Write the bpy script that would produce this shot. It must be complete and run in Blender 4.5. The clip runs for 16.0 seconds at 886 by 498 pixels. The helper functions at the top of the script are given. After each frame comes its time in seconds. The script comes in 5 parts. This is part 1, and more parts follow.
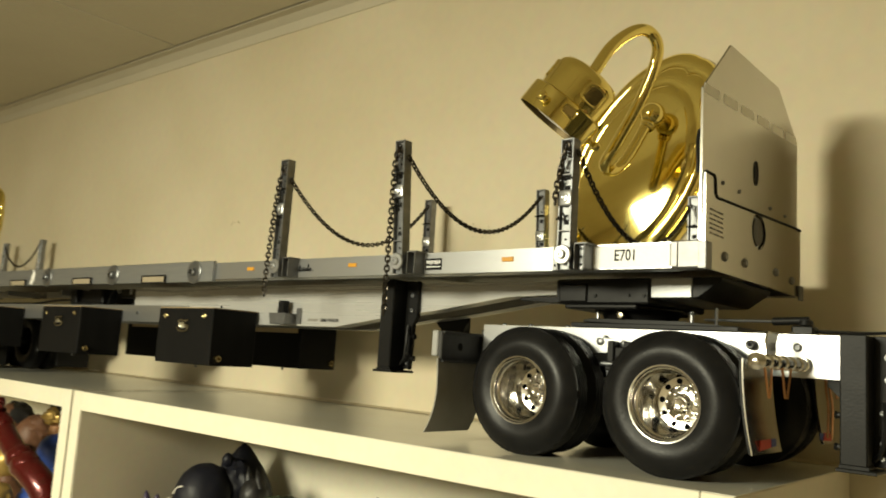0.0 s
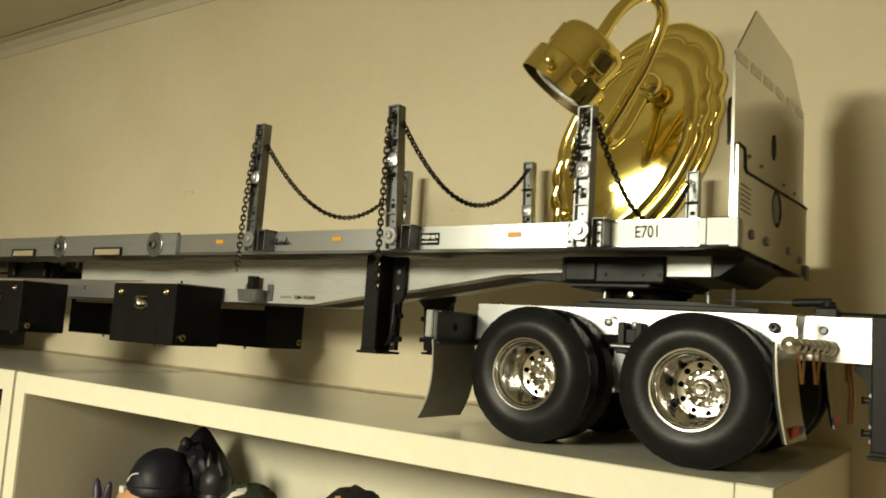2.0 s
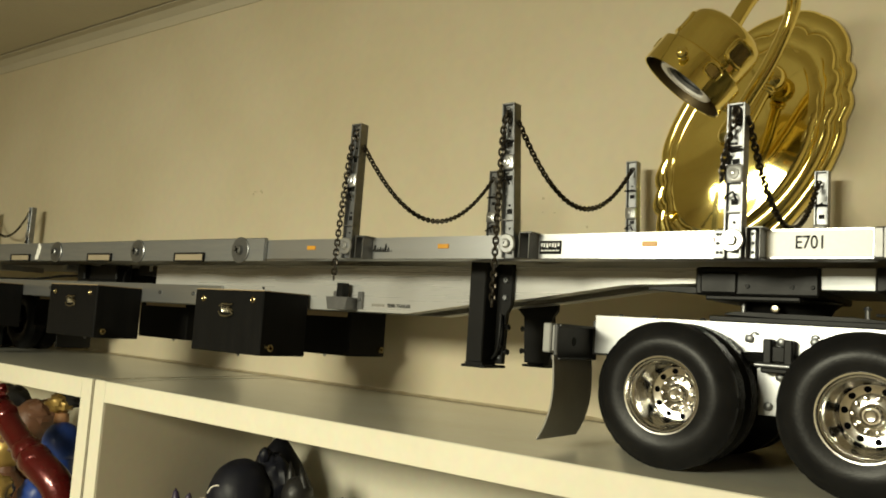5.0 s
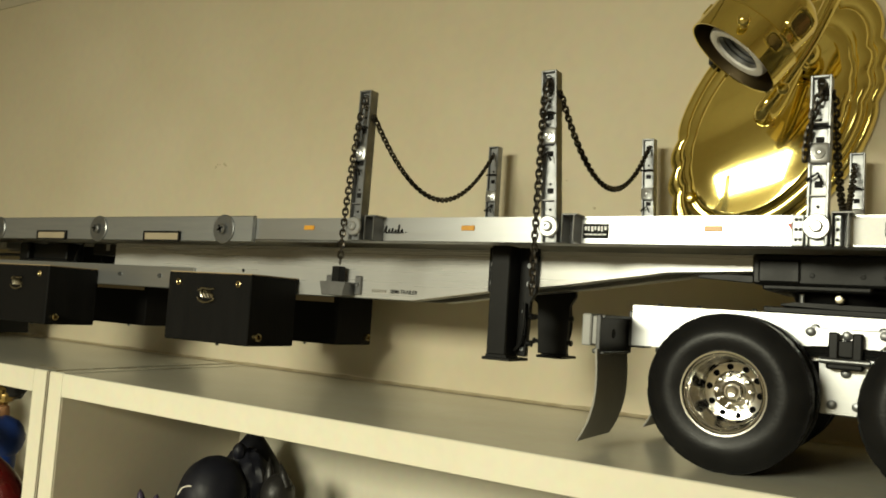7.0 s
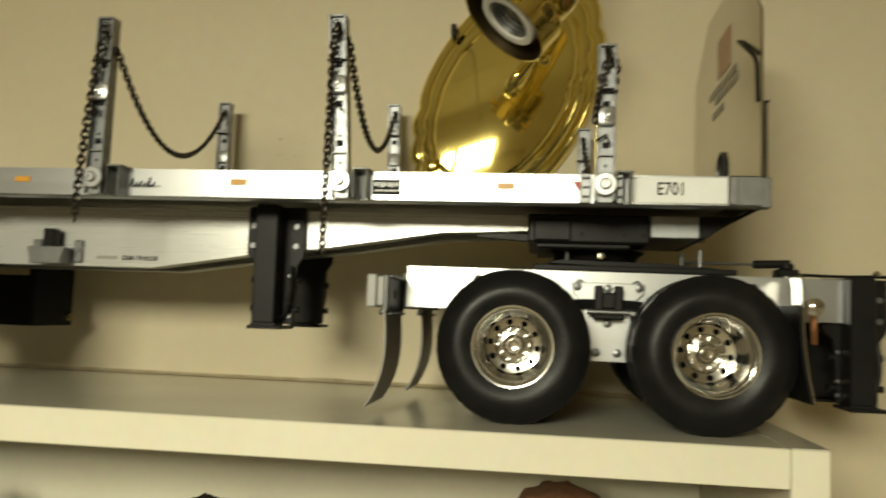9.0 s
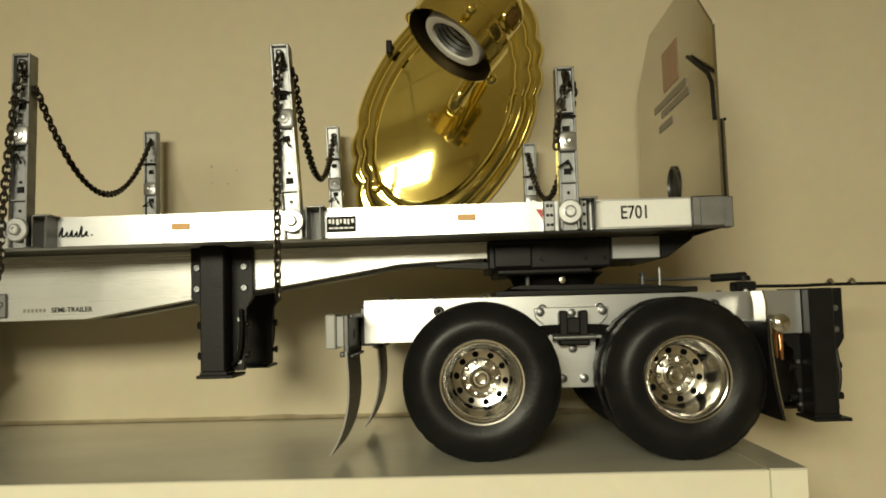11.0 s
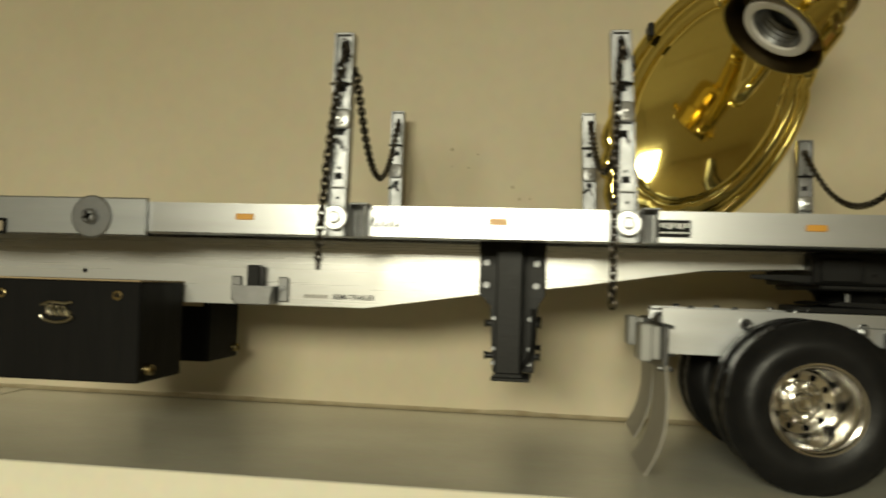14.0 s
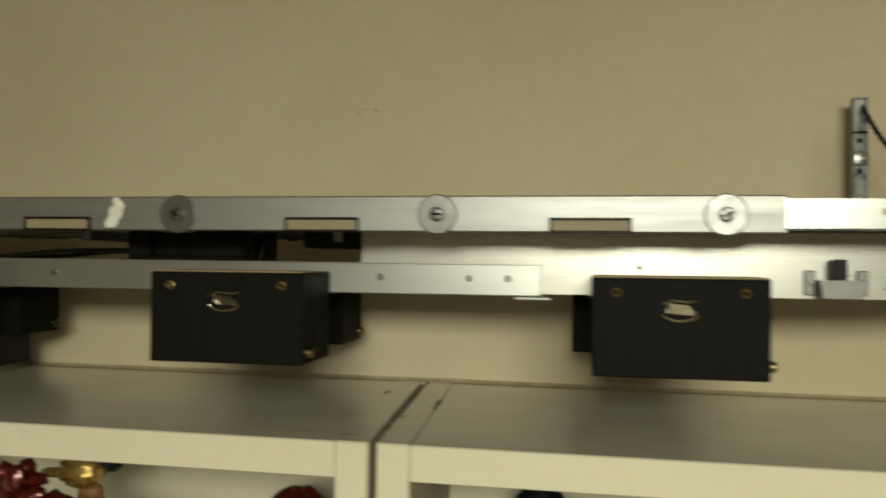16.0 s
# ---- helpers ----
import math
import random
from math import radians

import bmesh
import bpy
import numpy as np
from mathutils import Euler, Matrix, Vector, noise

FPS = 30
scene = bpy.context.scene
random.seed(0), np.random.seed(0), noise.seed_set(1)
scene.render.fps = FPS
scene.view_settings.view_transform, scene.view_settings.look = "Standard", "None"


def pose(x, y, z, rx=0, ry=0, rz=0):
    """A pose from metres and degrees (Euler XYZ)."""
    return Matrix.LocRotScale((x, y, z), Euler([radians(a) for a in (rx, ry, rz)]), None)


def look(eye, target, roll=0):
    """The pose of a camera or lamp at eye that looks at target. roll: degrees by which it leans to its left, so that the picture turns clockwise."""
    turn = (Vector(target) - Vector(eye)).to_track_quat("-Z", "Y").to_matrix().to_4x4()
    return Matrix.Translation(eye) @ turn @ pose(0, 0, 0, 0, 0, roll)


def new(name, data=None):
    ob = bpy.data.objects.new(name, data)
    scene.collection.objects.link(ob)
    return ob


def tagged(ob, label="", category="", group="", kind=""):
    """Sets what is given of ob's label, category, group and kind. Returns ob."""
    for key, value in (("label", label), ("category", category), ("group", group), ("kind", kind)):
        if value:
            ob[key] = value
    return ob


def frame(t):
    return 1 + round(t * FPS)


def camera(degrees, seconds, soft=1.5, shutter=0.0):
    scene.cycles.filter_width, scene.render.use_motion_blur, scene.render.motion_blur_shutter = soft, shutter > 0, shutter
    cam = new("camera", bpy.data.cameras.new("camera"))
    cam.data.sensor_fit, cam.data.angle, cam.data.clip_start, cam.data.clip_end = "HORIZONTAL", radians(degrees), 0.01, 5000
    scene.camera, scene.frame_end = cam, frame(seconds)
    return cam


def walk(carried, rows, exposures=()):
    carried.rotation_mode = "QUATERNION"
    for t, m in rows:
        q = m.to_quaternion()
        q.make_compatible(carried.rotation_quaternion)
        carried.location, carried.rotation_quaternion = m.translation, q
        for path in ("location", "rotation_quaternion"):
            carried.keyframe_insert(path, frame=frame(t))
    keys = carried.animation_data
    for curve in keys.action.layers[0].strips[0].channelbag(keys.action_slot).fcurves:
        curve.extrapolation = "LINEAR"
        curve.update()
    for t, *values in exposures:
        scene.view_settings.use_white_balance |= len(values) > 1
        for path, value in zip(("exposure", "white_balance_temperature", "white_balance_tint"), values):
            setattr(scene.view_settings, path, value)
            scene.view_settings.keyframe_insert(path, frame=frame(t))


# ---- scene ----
cam = camera(57.28, 16.0, soft=1.8, shutter=0.5)
PATH = [
    (0.0, (0.3143, -0.4777, 0.0625), (0.1866, -0.3259, 0.0885), 3.73),
    (0.5, (0.2908, -0.4859, 0.0637), (0.1741, -0.3253, 0.0877), 3.99),
    (1.0, (0.2832, -0.4873, 0.0613), (0.1699, -0.3243, 0.0858), 3.59),
    (1.5, (0.2694, -0.4845, 0.0638), (0.1557, -0.3216, 0.0873), 3.79),
    (2.0, (0.2542, -0.4737, 0.0642), (0.1395, -0.3112, 0.0851), 3.82),
    (2.5, (0.2383, -0.4694, 0.0653), (0.1175, -0.3113, 0.0853), 3.89),
    (3.0, (0.2289, -0.4758, 0.0680), (0.1053, -0.3201, 0.0895), 3.99),
    (3.5, (0.2254, -0.4799, 0.0663), (0.1002, -0.3253, 0.0871), 4.28),
    (4.0, (0.2121, -0.4837, 0.0718), (0.0881, -0.3280, 0.0922), 4.36),
    (6.3, (0.1474, -0.4655, 0.0753), (0.0331, -0.3022, 0.0912), 4.02),
    (6.5, (0.1380, -0.4653, 0.0735), (0.0259, -0.3004, 0.0893), 4.38),
    (7.0, (0.1025, -0.4703, 0.0782), (-0.0033, -0.3012, 0.0926), 4.00),
    (7.5, (0.0779, -0.4748, 0.0729), (-0.0180, -0.2998, 0.0861), 3.98),
    (8.0, (0.0509, -0.4612, 0.0559), (-0.0280, -0.2776, 0.0650), 3.49),
    (8.5, (0.0290, -0.4644, 0.0537), (-0.0196, -0.2707, 0.0639), 4.21),
    (9.0, (0.0159, -0.4685, 0.0593), (-0.0081, -0.2706, 0.0753), 2.25),
    (9.2, (0.0128, -0.4718, 0.0649), (-0.0021, -0.2730, 0.0808), 1.36),
    (11.3, (-0.0089, -0.4486, 0.0877), (-0.0130, -0.2492, 0.1026), -1.45),
    (11.5, (0.0026, -0.4454, 0.0932), (-0.0064, -0.2463, 0.1104), -0.99),
    (12.0, (0.0012, -0.4424, 0.1029), (-0.0218, -0.2448, 0.1229), -0.20),
    (12.5, (-0.0012, -0.4381, 0.1026), (-0.0204, -0.2398, 0.1202), 0.04),
    (13.0, (-0.0125, -0.4394, 0.1025), (-0.0401, -0.2417, 0.1136), 1.06),
    (13.5, (-0.0623, -0.4407, 0.1017), (-0.0872, -0.2424, 0.1083), 1.56),
    (14.0, (-0.1312, -0.4336, 0.0983), (-0.1565, -0.2354, 0.1065), 2.02),
    (14.5, (-0.1994, -0.4294, 0.1016), (-0.2277, -0.2315, 0.1063), 0.14),
    (15.0, (-0.2655, -0.4461, 0.0975), (-0.2899, -0.2476, 0.1016), 0.75),
    (15.5, (-0.3441, -0.4707, 0.0936), (-0.3767, -0.2734, 0.0954), 1.27),
    (16.0, (-0.4416, -0.4764, 0.0995), (-0.4760, -0.2794, 0.1026), 0.96),
]
walk(cam, [(t, look(eye, aim, roll)) for t, eye, aim, roll in PATH],
     [(0.0, 0.02, 6500, 10), (2.0, -0.17, 6480, 10), (4.2, -0.28, 6450, 10), (7.5, -0.44, 6300, 9), (9.0, -0.53, 6420, 10), (11.5, -0.58, 6580, 10), (13.5, -0.68, 6460, 10), (15.0, -0.90, 6300, 9), (16.0, -0.96, 6260, 8)])

# ---- world ----
world = bpy.data.worlds.new("world")
scene.world = world
world.use_nodes = True
world.node_tree.nodes["Background"].inputs[0].default_value = (1.0, 0.85, 0.6, 1)
world.node_tree.nodes["Background"].inputs[1].default_value = 0.02


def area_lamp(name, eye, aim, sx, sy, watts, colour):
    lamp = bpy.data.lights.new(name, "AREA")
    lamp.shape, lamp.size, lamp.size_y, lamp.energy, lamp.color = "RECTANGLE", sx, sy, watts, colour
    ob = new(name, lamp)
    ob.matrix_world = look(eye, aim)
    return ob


WARM = (1.0, 0.955, 0.695)
# one broad unseen fixture, inferred from shadows, hung under the ceiling in front of the shelves, shining down and
# towards them, and an added dim fill panel further off that brightens the room
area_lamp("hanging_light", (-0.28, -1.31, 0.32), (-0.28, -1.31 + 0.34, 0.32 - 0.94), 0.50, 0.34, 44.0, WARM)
area_lamp("room_fill_panel", (-0.4, -2.8, 0.5045), (-0.4, -2.7999, -1.0), 0.60, 1.20, 40.0, WARM)


# ---- materials ----
def material(name, colour, rough=0.5, metal=0.0, tint=None, scale=40.0, amount=0.5, bump=0.0, fine=400.0, rough_var=0.0,
             stretch=(1, 1, 1), ior=1.45, coat=0.0, spec=0.5):
    """A surface with two scales of variation: broad patches and fine grain."""
    m = bpy.data.materials.new(name)
    m.use_nodes = True
    n, k = m.node_tree.nodes, m.node_tree.links
    b = n["Principled BSDF"]
    b.inputs["Roughness"].default_value = rough
    b.inputs["Metallic"].default_value = metal
    b.inputs["IOR"].default_value = ior
    b.inputs["Coat Weight"].default_value = coat
    b.inputs["Specular IOR Level"].default_value = spec
    co = n.new("ShaderNodeTexCoord")
    mp = n.new("ShaderNodeMapping")
    mp.inputs["Scale"].default_value = stretch
    k.new(co.outputs["Object"], mp.inputs["Vector"])
    broad = n.new("ShaderNodeTexNoise")
    broad.inputs["Scale"].default_value = scale
    broad.inputs["Detail"].default_value = 6
    grain = n.new("ShaderNodeTexNoise")
    grain.inputs["Scale"].default_value = fine
    grain.inputs["Detail"].default_value = 3
    for t in (broad, grain):
        k.new(mp.outputs["Vector"], t.inputs["Vector"])
    ramp = n.new("ShaderNodeMapRange")
    ramp.inputs["From Min"].default_value, ramp.inputs["From Max"].default_value = 0.35, 0.7
    k.new(broad.outputs["Fac"], ramp.inputs["Value"])
    mul = n.new("ShaderNodeMath")
    mul.operation = "MULTIPLY"
    mul.inputs[1].default_value = amount
    k.new(ramp.outputs["Result"], mul.inputs[0])
    mix = n.new("ShaderNodeMix")
    mix.data_type = "RGBA"
    mix.inputs["A"].default_value = (*colour, 1)
    mix.inputs["B"].default_value = (*(tint or tuple(c * 0.8 for c in colour)), 1)
    k.new(mul.outputs[0], mix.inputs["Factor"])
    mix2 = n.new("ShaderNodeMix")
    mix2.data_type, mix2.blend_type = "RGBA", "MULTIPLY"
    mix2.inputs["Factor"].default_value = 0.12
    k.new(mix.outputs["Result"], mix2.inputs["A"])
    k.new(grain.outputs["Color"], mix2.inputs["B"])
    k.new(mix2.outputs["Result"], b.inputs["Base Color"])
    if rough_var:
        mr = n.new("ShaderNodeMapRange")
        mr.inputs["To Min"].default_value, mr.inputs["To Max"].default_value = max(0.02, rough - rough_var), rough + rough_var
        k.new(broad.outputs["Fac"], mr.inputs["Value"])
        k.new(mr.outputs["Result"], b.inputs["Roughness"])
    if bump:
        bp = n.new("ShaderNodeBump")
        bp.inputs["Strength"].default_value, bp.inputs["Distance"].default_value = bump, 0.001
        k.new(grain.outputs["Fac"], bp.inputs["Height"])
        k.new(bp.outputs["Normal"], b.inputs["Normal"])
    return m


WALL = material("wall_paint", (0.66, 0.585, 0.43), 0.75, tint=(0.565, 0.485, 0.325), scale=4.0, amount=0.7, bump=0.05, fine=90)
CEIL = material("ceiling_tile", (0.60, 0.55, 0.42), 0.9, tint=(0.52, 0.47, 0.35), scale=5, bump=0.3, fine=150)
TRIM = material("painted_metal_trim", (0.58, 0.53, 0.41), 0.5, scale=6)
FLOOR = material("carpet", (0.38, 0.345, 0.28), 0.95, scale=9, bump=0.5, fine=300)
TOP = material("worn_shelf_top", (0.65, 0.635, 0.54), 0.19, tint=(0.50, 0.475, 0.385), scale=13, amount=0.6, bump=0.025, fine=160,
               rough_var=0.07, stretch=(0.8, 1.1, 1), ior=1.6, spec=0.75)
EDGE = material("cream_melamine_edge", (0.74, 0.70, 0.565), 0.42, tint=(0.67, 0.625, 0.49), scale=12, amount=0.6, bump=0.05, fine=140)
INNER = material("cabinet_inside", (0.64, 0.585, 0.46), 0.55, scale=6, bump=0.05, fine=140)
ALU = material("brushed_aluminium", (0.53, 0.54, 0.555), 0.31, 0.85, tint=(0.46, 0.47, 0.485), scale=25, fine=500, bump=0.03, rough_var=0.05,
               stretch=(0.15, 1, 6))
SILVER = material("silver_paint", (0.61, 0.61, 0.60), 0.28, 0.45, tint=(0.555, 0.555, 0.545), scale=25, fine=500, bump=0.03, rough_var=0.05,
                  stretch=(0.15, 1, 6))
ALU2 = material("mill_aluminium", (0.37, 0.38, 0.39), 0.46, 0.85, tint=(0.25, 0.26, 0.27), scale=45, fine=500, bump=0.04, rough_var=0.08,
                stretch=(0.3, 1, 3))
COPPER = material("copper_wire", (0.62, 0.33, 0.17), 0.28, 1.0, tint=(0.45, 0.22, 0.10), scale=200, fine=900)
GALV = material("galvanised_strip", (0.52, 0.53, 0.54), 0.34, 0.85, tint=(0.40, 0.41, 0.42), scale=30, fine=500, bump=0.04, rough_var=0.06,
                stretch=(0.3, 1, 3))
STEEL = material("zinc_steel", (0.26, 0.265, 0.275), 0.38, 0.9, tint=(0.17, 0.175, 0.18), scale=130, amount=0.7, fine=900, bump=0.04, rough_var=0.1)
DARKSTEEL = material("dark_steel", (0.075, 0.075, 0.075), 0.40, 0.6, tint=(0.05, 0.05, 0.05), scale=120, fine=900, bump=0.05)
GREYMET = material("grey_cast_bracket", (0.22, 0.22, 0.22), 0.44, 0.85, tint=(0.15, 0.15, 0.15), scale=150, fine=900, bump=0.05)
PLATE = material("headboard_metal", (0.60, 0.58, 0.52), 0.16, 1.0, tint=(0.52, 0.50, 0.45), scale=18, fine=300, bump=0.015, rough_var=0.05)
CHROME = material("chrome", (0.74, 0.725, 0.69), 0.145, 1.0, tint=(0.64, 0.63, 0.60), scale=60, fine=700, amount=0.3)
BRASS = material("polished_brass", (0.95, 0.79, 0.27), 0.060, 1.0, tint=(0.90, 0.73, 0.22), scale=30, fine=500, amount=0.5, rough_var=0.02)
# darker copy of the brass, with the shade of the vent recesses in its colour
VENT = material("shaded_brass", (0.50, 0.39, 0.17), 0.22, 1.0, tint=(0.38, 0.29, 0.11), scale=60, fine=500)
BRASSIN = material("dark_rough_brass", (0.20, 0.155, 0.085), 0.38, 1.0, scale=60, fine=500)
SCREWB = material("brass_screw", (0.44, 0.35, 0.18), 0.26, 1.0, scale=200, fine=900)
BLACK = material("black_plastic", (0.008, 0.0079, 0.0079), 0.42, tint=(0.012, 0.0118, 0.0115), scale=60, fine=700, bump=0.08, rough_var=0.1, spec=0.18)
BOXBLK = material("black_painted_wood", (0.0055, 0.0054, 0.0054), 0.62, tint=(0.0095, 0.009, 0.0088), scale=30, amount=0.7, fine=200, bump=0.3, rough_var=0.12,
                  stretch=(4, 4, 0.5), spec=0.1)
RAWWOOD = material("raw_plywood_edge", (0.42, 0.32, 0.19), 0.8, tint=(0.25, 0.18, 0.10), scale=60, fine=500, bump=0.3, stretch=(0.3, 1, 1))
RUBBER = material("tyre_rubber", (0.0072, 0.0072, 0.0076), 0.36, tint=(0.015, 0.0147, 0.0145), scale=70, fine=600, bump=0.10, rough_var=0.12, spec=0.19)
GREYPL = material("grey_plastic", (0.34, 0.34, 0.33), 0.4, tint=(0.26, 0.26, 0.25), scale=90, fine=700)
FLAP = material("grey_rubber_flap", (0.28, 0.265, 0.235), 0.42, tint=(0.21, 0.20, 0.175), scale=50, fine=400, bump=0.05)
CHAIN = material("blackened_chain", (0.040, 0.035, 0.030), 0.36, 0.8, tint=(0.09, 0.072, 0.050), scale=300, fine=900)
CERAMIC = material("white_ceramic", (0.78, 0.75, 0.70), 0.3, scale=60, fine=500)
PAPER = material("white_label", (0.84, 0.85, 0.85), 0.35, scale=60, fine=500, amount=0.2)
# black for print, and for shade painted in at holes and gaps
INKSHADE = material("ink_and_shade_black", (0.012, 0.012, 0.012), 0.6, scale=90, fine=600, spec=0.1)
PALEDASH = material("pale_worn_decal", (0.84, 0.82, 0.75), 0.5, tint=(0.74, 0.71, 0.62), scale=90, fine=500)
# near-black without sheen, painted-in shade for holes and slots
HOLE = material("unlit_hole", (0.004, 0.004, 0.004), 0.9, scale=90, fine=600, spec=0.0)
OLDBRASS = material("tarnished_brass", (0.40, 0.37, 0.29), 0.24, 1.0, tint=(0.10, 0.08, 0.05), scale=200, fine=900)
FADEDINK = material("faded_grey_ink", (0.27, 0.25, 0.22), 0.4, scale=60, fine=300)
GREYINK = material("grey_ink", (0.24, 0.22, 0.19), 0.5, scale=90, fine=600)
ORANGE = material("amber_marker", (0.62, 0.30, 0.035), 0.35, scale=200, fine=900)
RED = material("red_sticker", (0.50, 0.05, 0.035), 0.4, scale=90, fine=600)
FADEDRED = material("faded_red_sticker", (0.44, 0.27, 0.19), 0.4, scale=90, fine=600)
TAN = material("tan_wood_block", (0.31, 0.26, 0.18), 0.6, scale=50, fine=400, bump=0.1)
WHITEP = material("white_paint_scuff", (0.82, 0.81, 0.78), 0.5, scale=200, fine=900)
NAVY = material("navy_vinyl", (0.005, 0.0055, 0.010), 0.50, tint=(0.010, 0.010, 0.018), scale=45, fine=160, bump=0.25, spec=0.35)
SKIN = material("painted_tan_vinyl", (0.52, 0.27, 0.13), 0.5, scale=40, fine=300)
PALE = material("painted_white_vinyl", (0.72, 0.68, 0.60), 0.5, scale=40, fine=300)
GREENB = material("dark_green_vinyl", (0.025, 0.035, 0.02), 0.55, scale=90, fine=300, bump=0.5)
BLACKV = material("black_vinyl", (0.015, 0.014, 0.014), 0.45, scale=90, fine=300, bump=0.3)
BROWN = material("brown_vinyl", (0.16, 0.075, 0.04), 0.5, tint=(0.08, 0.035, 0.02), scale=90, fine=300, bump=0.4)
REDV = material("metallic_red_vinyl", (0.10, 0.006, 0.006), 0.26, 0.4, tint=(0.05, 0.003, 0.003), scale=120, fine=600, coat=0.5, bump=0.2)
PURPLE = material("dark_purple_vinyl", (0.040, 0.028, 0.060), 0.4, scale=40, fine=300)
BLUEV = material("blue_vinyl", (0.02, 0.055, 0.26), 0.4, tint=(0.015, 0.04, 0.2), scale=40, fine=300)
GOLDV = material("gold_vinyl", (0.45, 0.30, 0.09), 0.35, 0.5, scale=40, fine=300)
DIRT = material("old_brown_dirt", (0.40, 0.33, 0.21), 0.8, tint=(0.54, 0.47, 0.33), scale=60, amount=1.0, fine=300, bump=0.3)
SCUFF = material("brown_scuff", (0.16, 0.125, 0.07), 0.8, tint=(0.27, 0.22, 0.14), scale=120, amount=1.0, fine=500)
SMUDGE = material("wall_smudge", (0.50, 0.43, 0.295), 0.85, scale=60, fine=300)


# ---- mesh helpers ----
def empty(name, x, y, z):
    ob = new(name)
    ob.empty_display_size = 0.02
    ob.matrix_world = pose(x, y, z)
    return ob


def part(name, bm, mat, parent=None, label="", m=None):
    """Links a bmesh, drawn in world metres, as one mesh object under its thing or part."""
    if m is not None:
        bmesh.ops.transform(bm, matrix=m, verts=bm.verts)
    bmesh.ops.recalc_face_normals(bm, faces=bm.faces)
    me = bpy.data.meshes.new(name)
    bm.to_mesh(me)
    bm.free()
    me.polygons.foreach_set("use_smooth", [True] * len(me.polygons))
    me.set_sharp_from_angle(angle=radians(34))
    for one in (mat if isinstance(mat, (list, tuple)) else [mat]):
        me.materials.append(one)
    ob = new(name, me)
    if parent is not None:
        ob.parent = parent
        if parent.type == "EMPTY":
            ob.matrix_parent_inverse = parent.matrix_basis.inverted()
    if label:
        tagged(ob, label)
    return ob


def B():
    return bmesh.new()


def pieces(name, bm, mat, parent, label="", m=None):
    """Links every loose piece of a bmesh as a part of its own."""
    if m is not None:
        bmesh.ops.transform(bm, matrix=m, verts=bm.verts)
    left, out = set(bm.verts), []
    for v in list(bm.verts):
        if v not in left:
            continue
        group, todo = [], [v]
        left.discard(v)
        while todo:
            a = todo.pop()
            group.append(a)
            for e in a.link_edges:
                b = e.other_vert(a)
                if b in left:
                    left.discard(b)
                    todo.append(b)
        one, new_of = B(), {}
        for a in group:
            new_of[a] = one.verts.new(a.co)
        for f in {f for a in group for f in a.link_faces}:
            one.faces.new([new_of[a] for a in f.verts])
        out.append(part(name, one, mat, parent, label))
    bm.free()
    return out


def box(bm, x0, x1, y0, y1, z0, z1, bev=0.0, seg=1):
    v = [bm.verts.new((x, y, z)) for x in (x0, x1) for y in (y0, y1) for z in (z0, z1)]
    q = [(0, 1, 3, 2), (4, 6, 7, 5), (0, 4, 5, 1), (2, 3, 7, 6), (0, 2, 6, 4), (1, 5, 7, 3)]
    f = [bm.faces.new([v[i] for i in t]) for t in q]
    if bev:
        e = list({e for a in f for e in a.edges})
        bmesh.ops.bevel(bm, geom=e, offset=bev, segments=seg, affect="EDGES", profile=0.5)
    return bm


def prism(bm, pts, axis, a, b, bev=0.0):
    """A polygon of two coordinates, drawn out along the third axis from a to b."""
    def at(p, w):
        return {"x": (w, p[0], p[1]), "y": (p[0], w, p[1]), "z": (p[0], p[1], w)}[axis]
    lo, hi = [bm.verts.new(at(p, a)) for p in pts], [bm.verts.new(at(p, b)) for p in pts]
    f = [bm.faces.new(lo), bm.faces.new(hi[::-1])]
    for i in range(len(pts)):
        j = (i + 1) % len(pts)
        f.append(bm.faces.new((lo[i], hi[i], hi[j], lo[j])))
    if bev:
        bmesh.ops.bevel(bm, geom=list({e for q in f for e in q.edges}), offset=bev, segments=1, affect="EDGES")
    return bm


def frame_of(d):
    d = Vector(d).normalized()
    u = d.orthogonal().normalized()
    return d, u, d.cross(u)


def lathe(bm, profile, origin, axis, seg=32, u=None, sx=1.0, sy=1.0):
    """Turns a profile of (radius, height) round an axis."""
    d = Vector(axis).normalized()
    uu = Vector(u).normalized() if u else d.orthogonal().normalized()
    w = d.cross(uu)
    o = Vector(origin)
    rings = []
    for r, h in profile:
        if r < 1e-6:
            rings.append([bm.verts.new(o + d * h)])
        else:
            rings.append([bm.verts.new(o + d * h + uu * (r * sx * math.cos(a)) + w * (r * sy * math.sin(a)))
                          for a in (2 * math.pi * i / seg for i in range(seg))])
    for a, b in zip(rings, rings[1:]):
        for i in range(seg):
            j = (i + 1) % seg
            if len(a) == 1 and len(b) == 1:
                continue
            if len(a) == 1:
                bm.faces.new((a[0], b[i], b[j]))
            elif len(b) == 1:
                bm.faces.new((a[i], a[j], b[0]))
            else:
                bm.faces.new((a[i], a[j], b[j], b[i]))
    return bm


def rod(bm, p, q, r, seg=16, bev=0.0):
    p, q = Vector(p), Vector(q)
    h = (q - p).length
    e = min(r * 0.25, h * 0.2)
    return lathe(bm, [(0, 0), (r - e, 0), (r, e), (r, h - e), (r - e, h), (0, h)], p, q - p, seg)


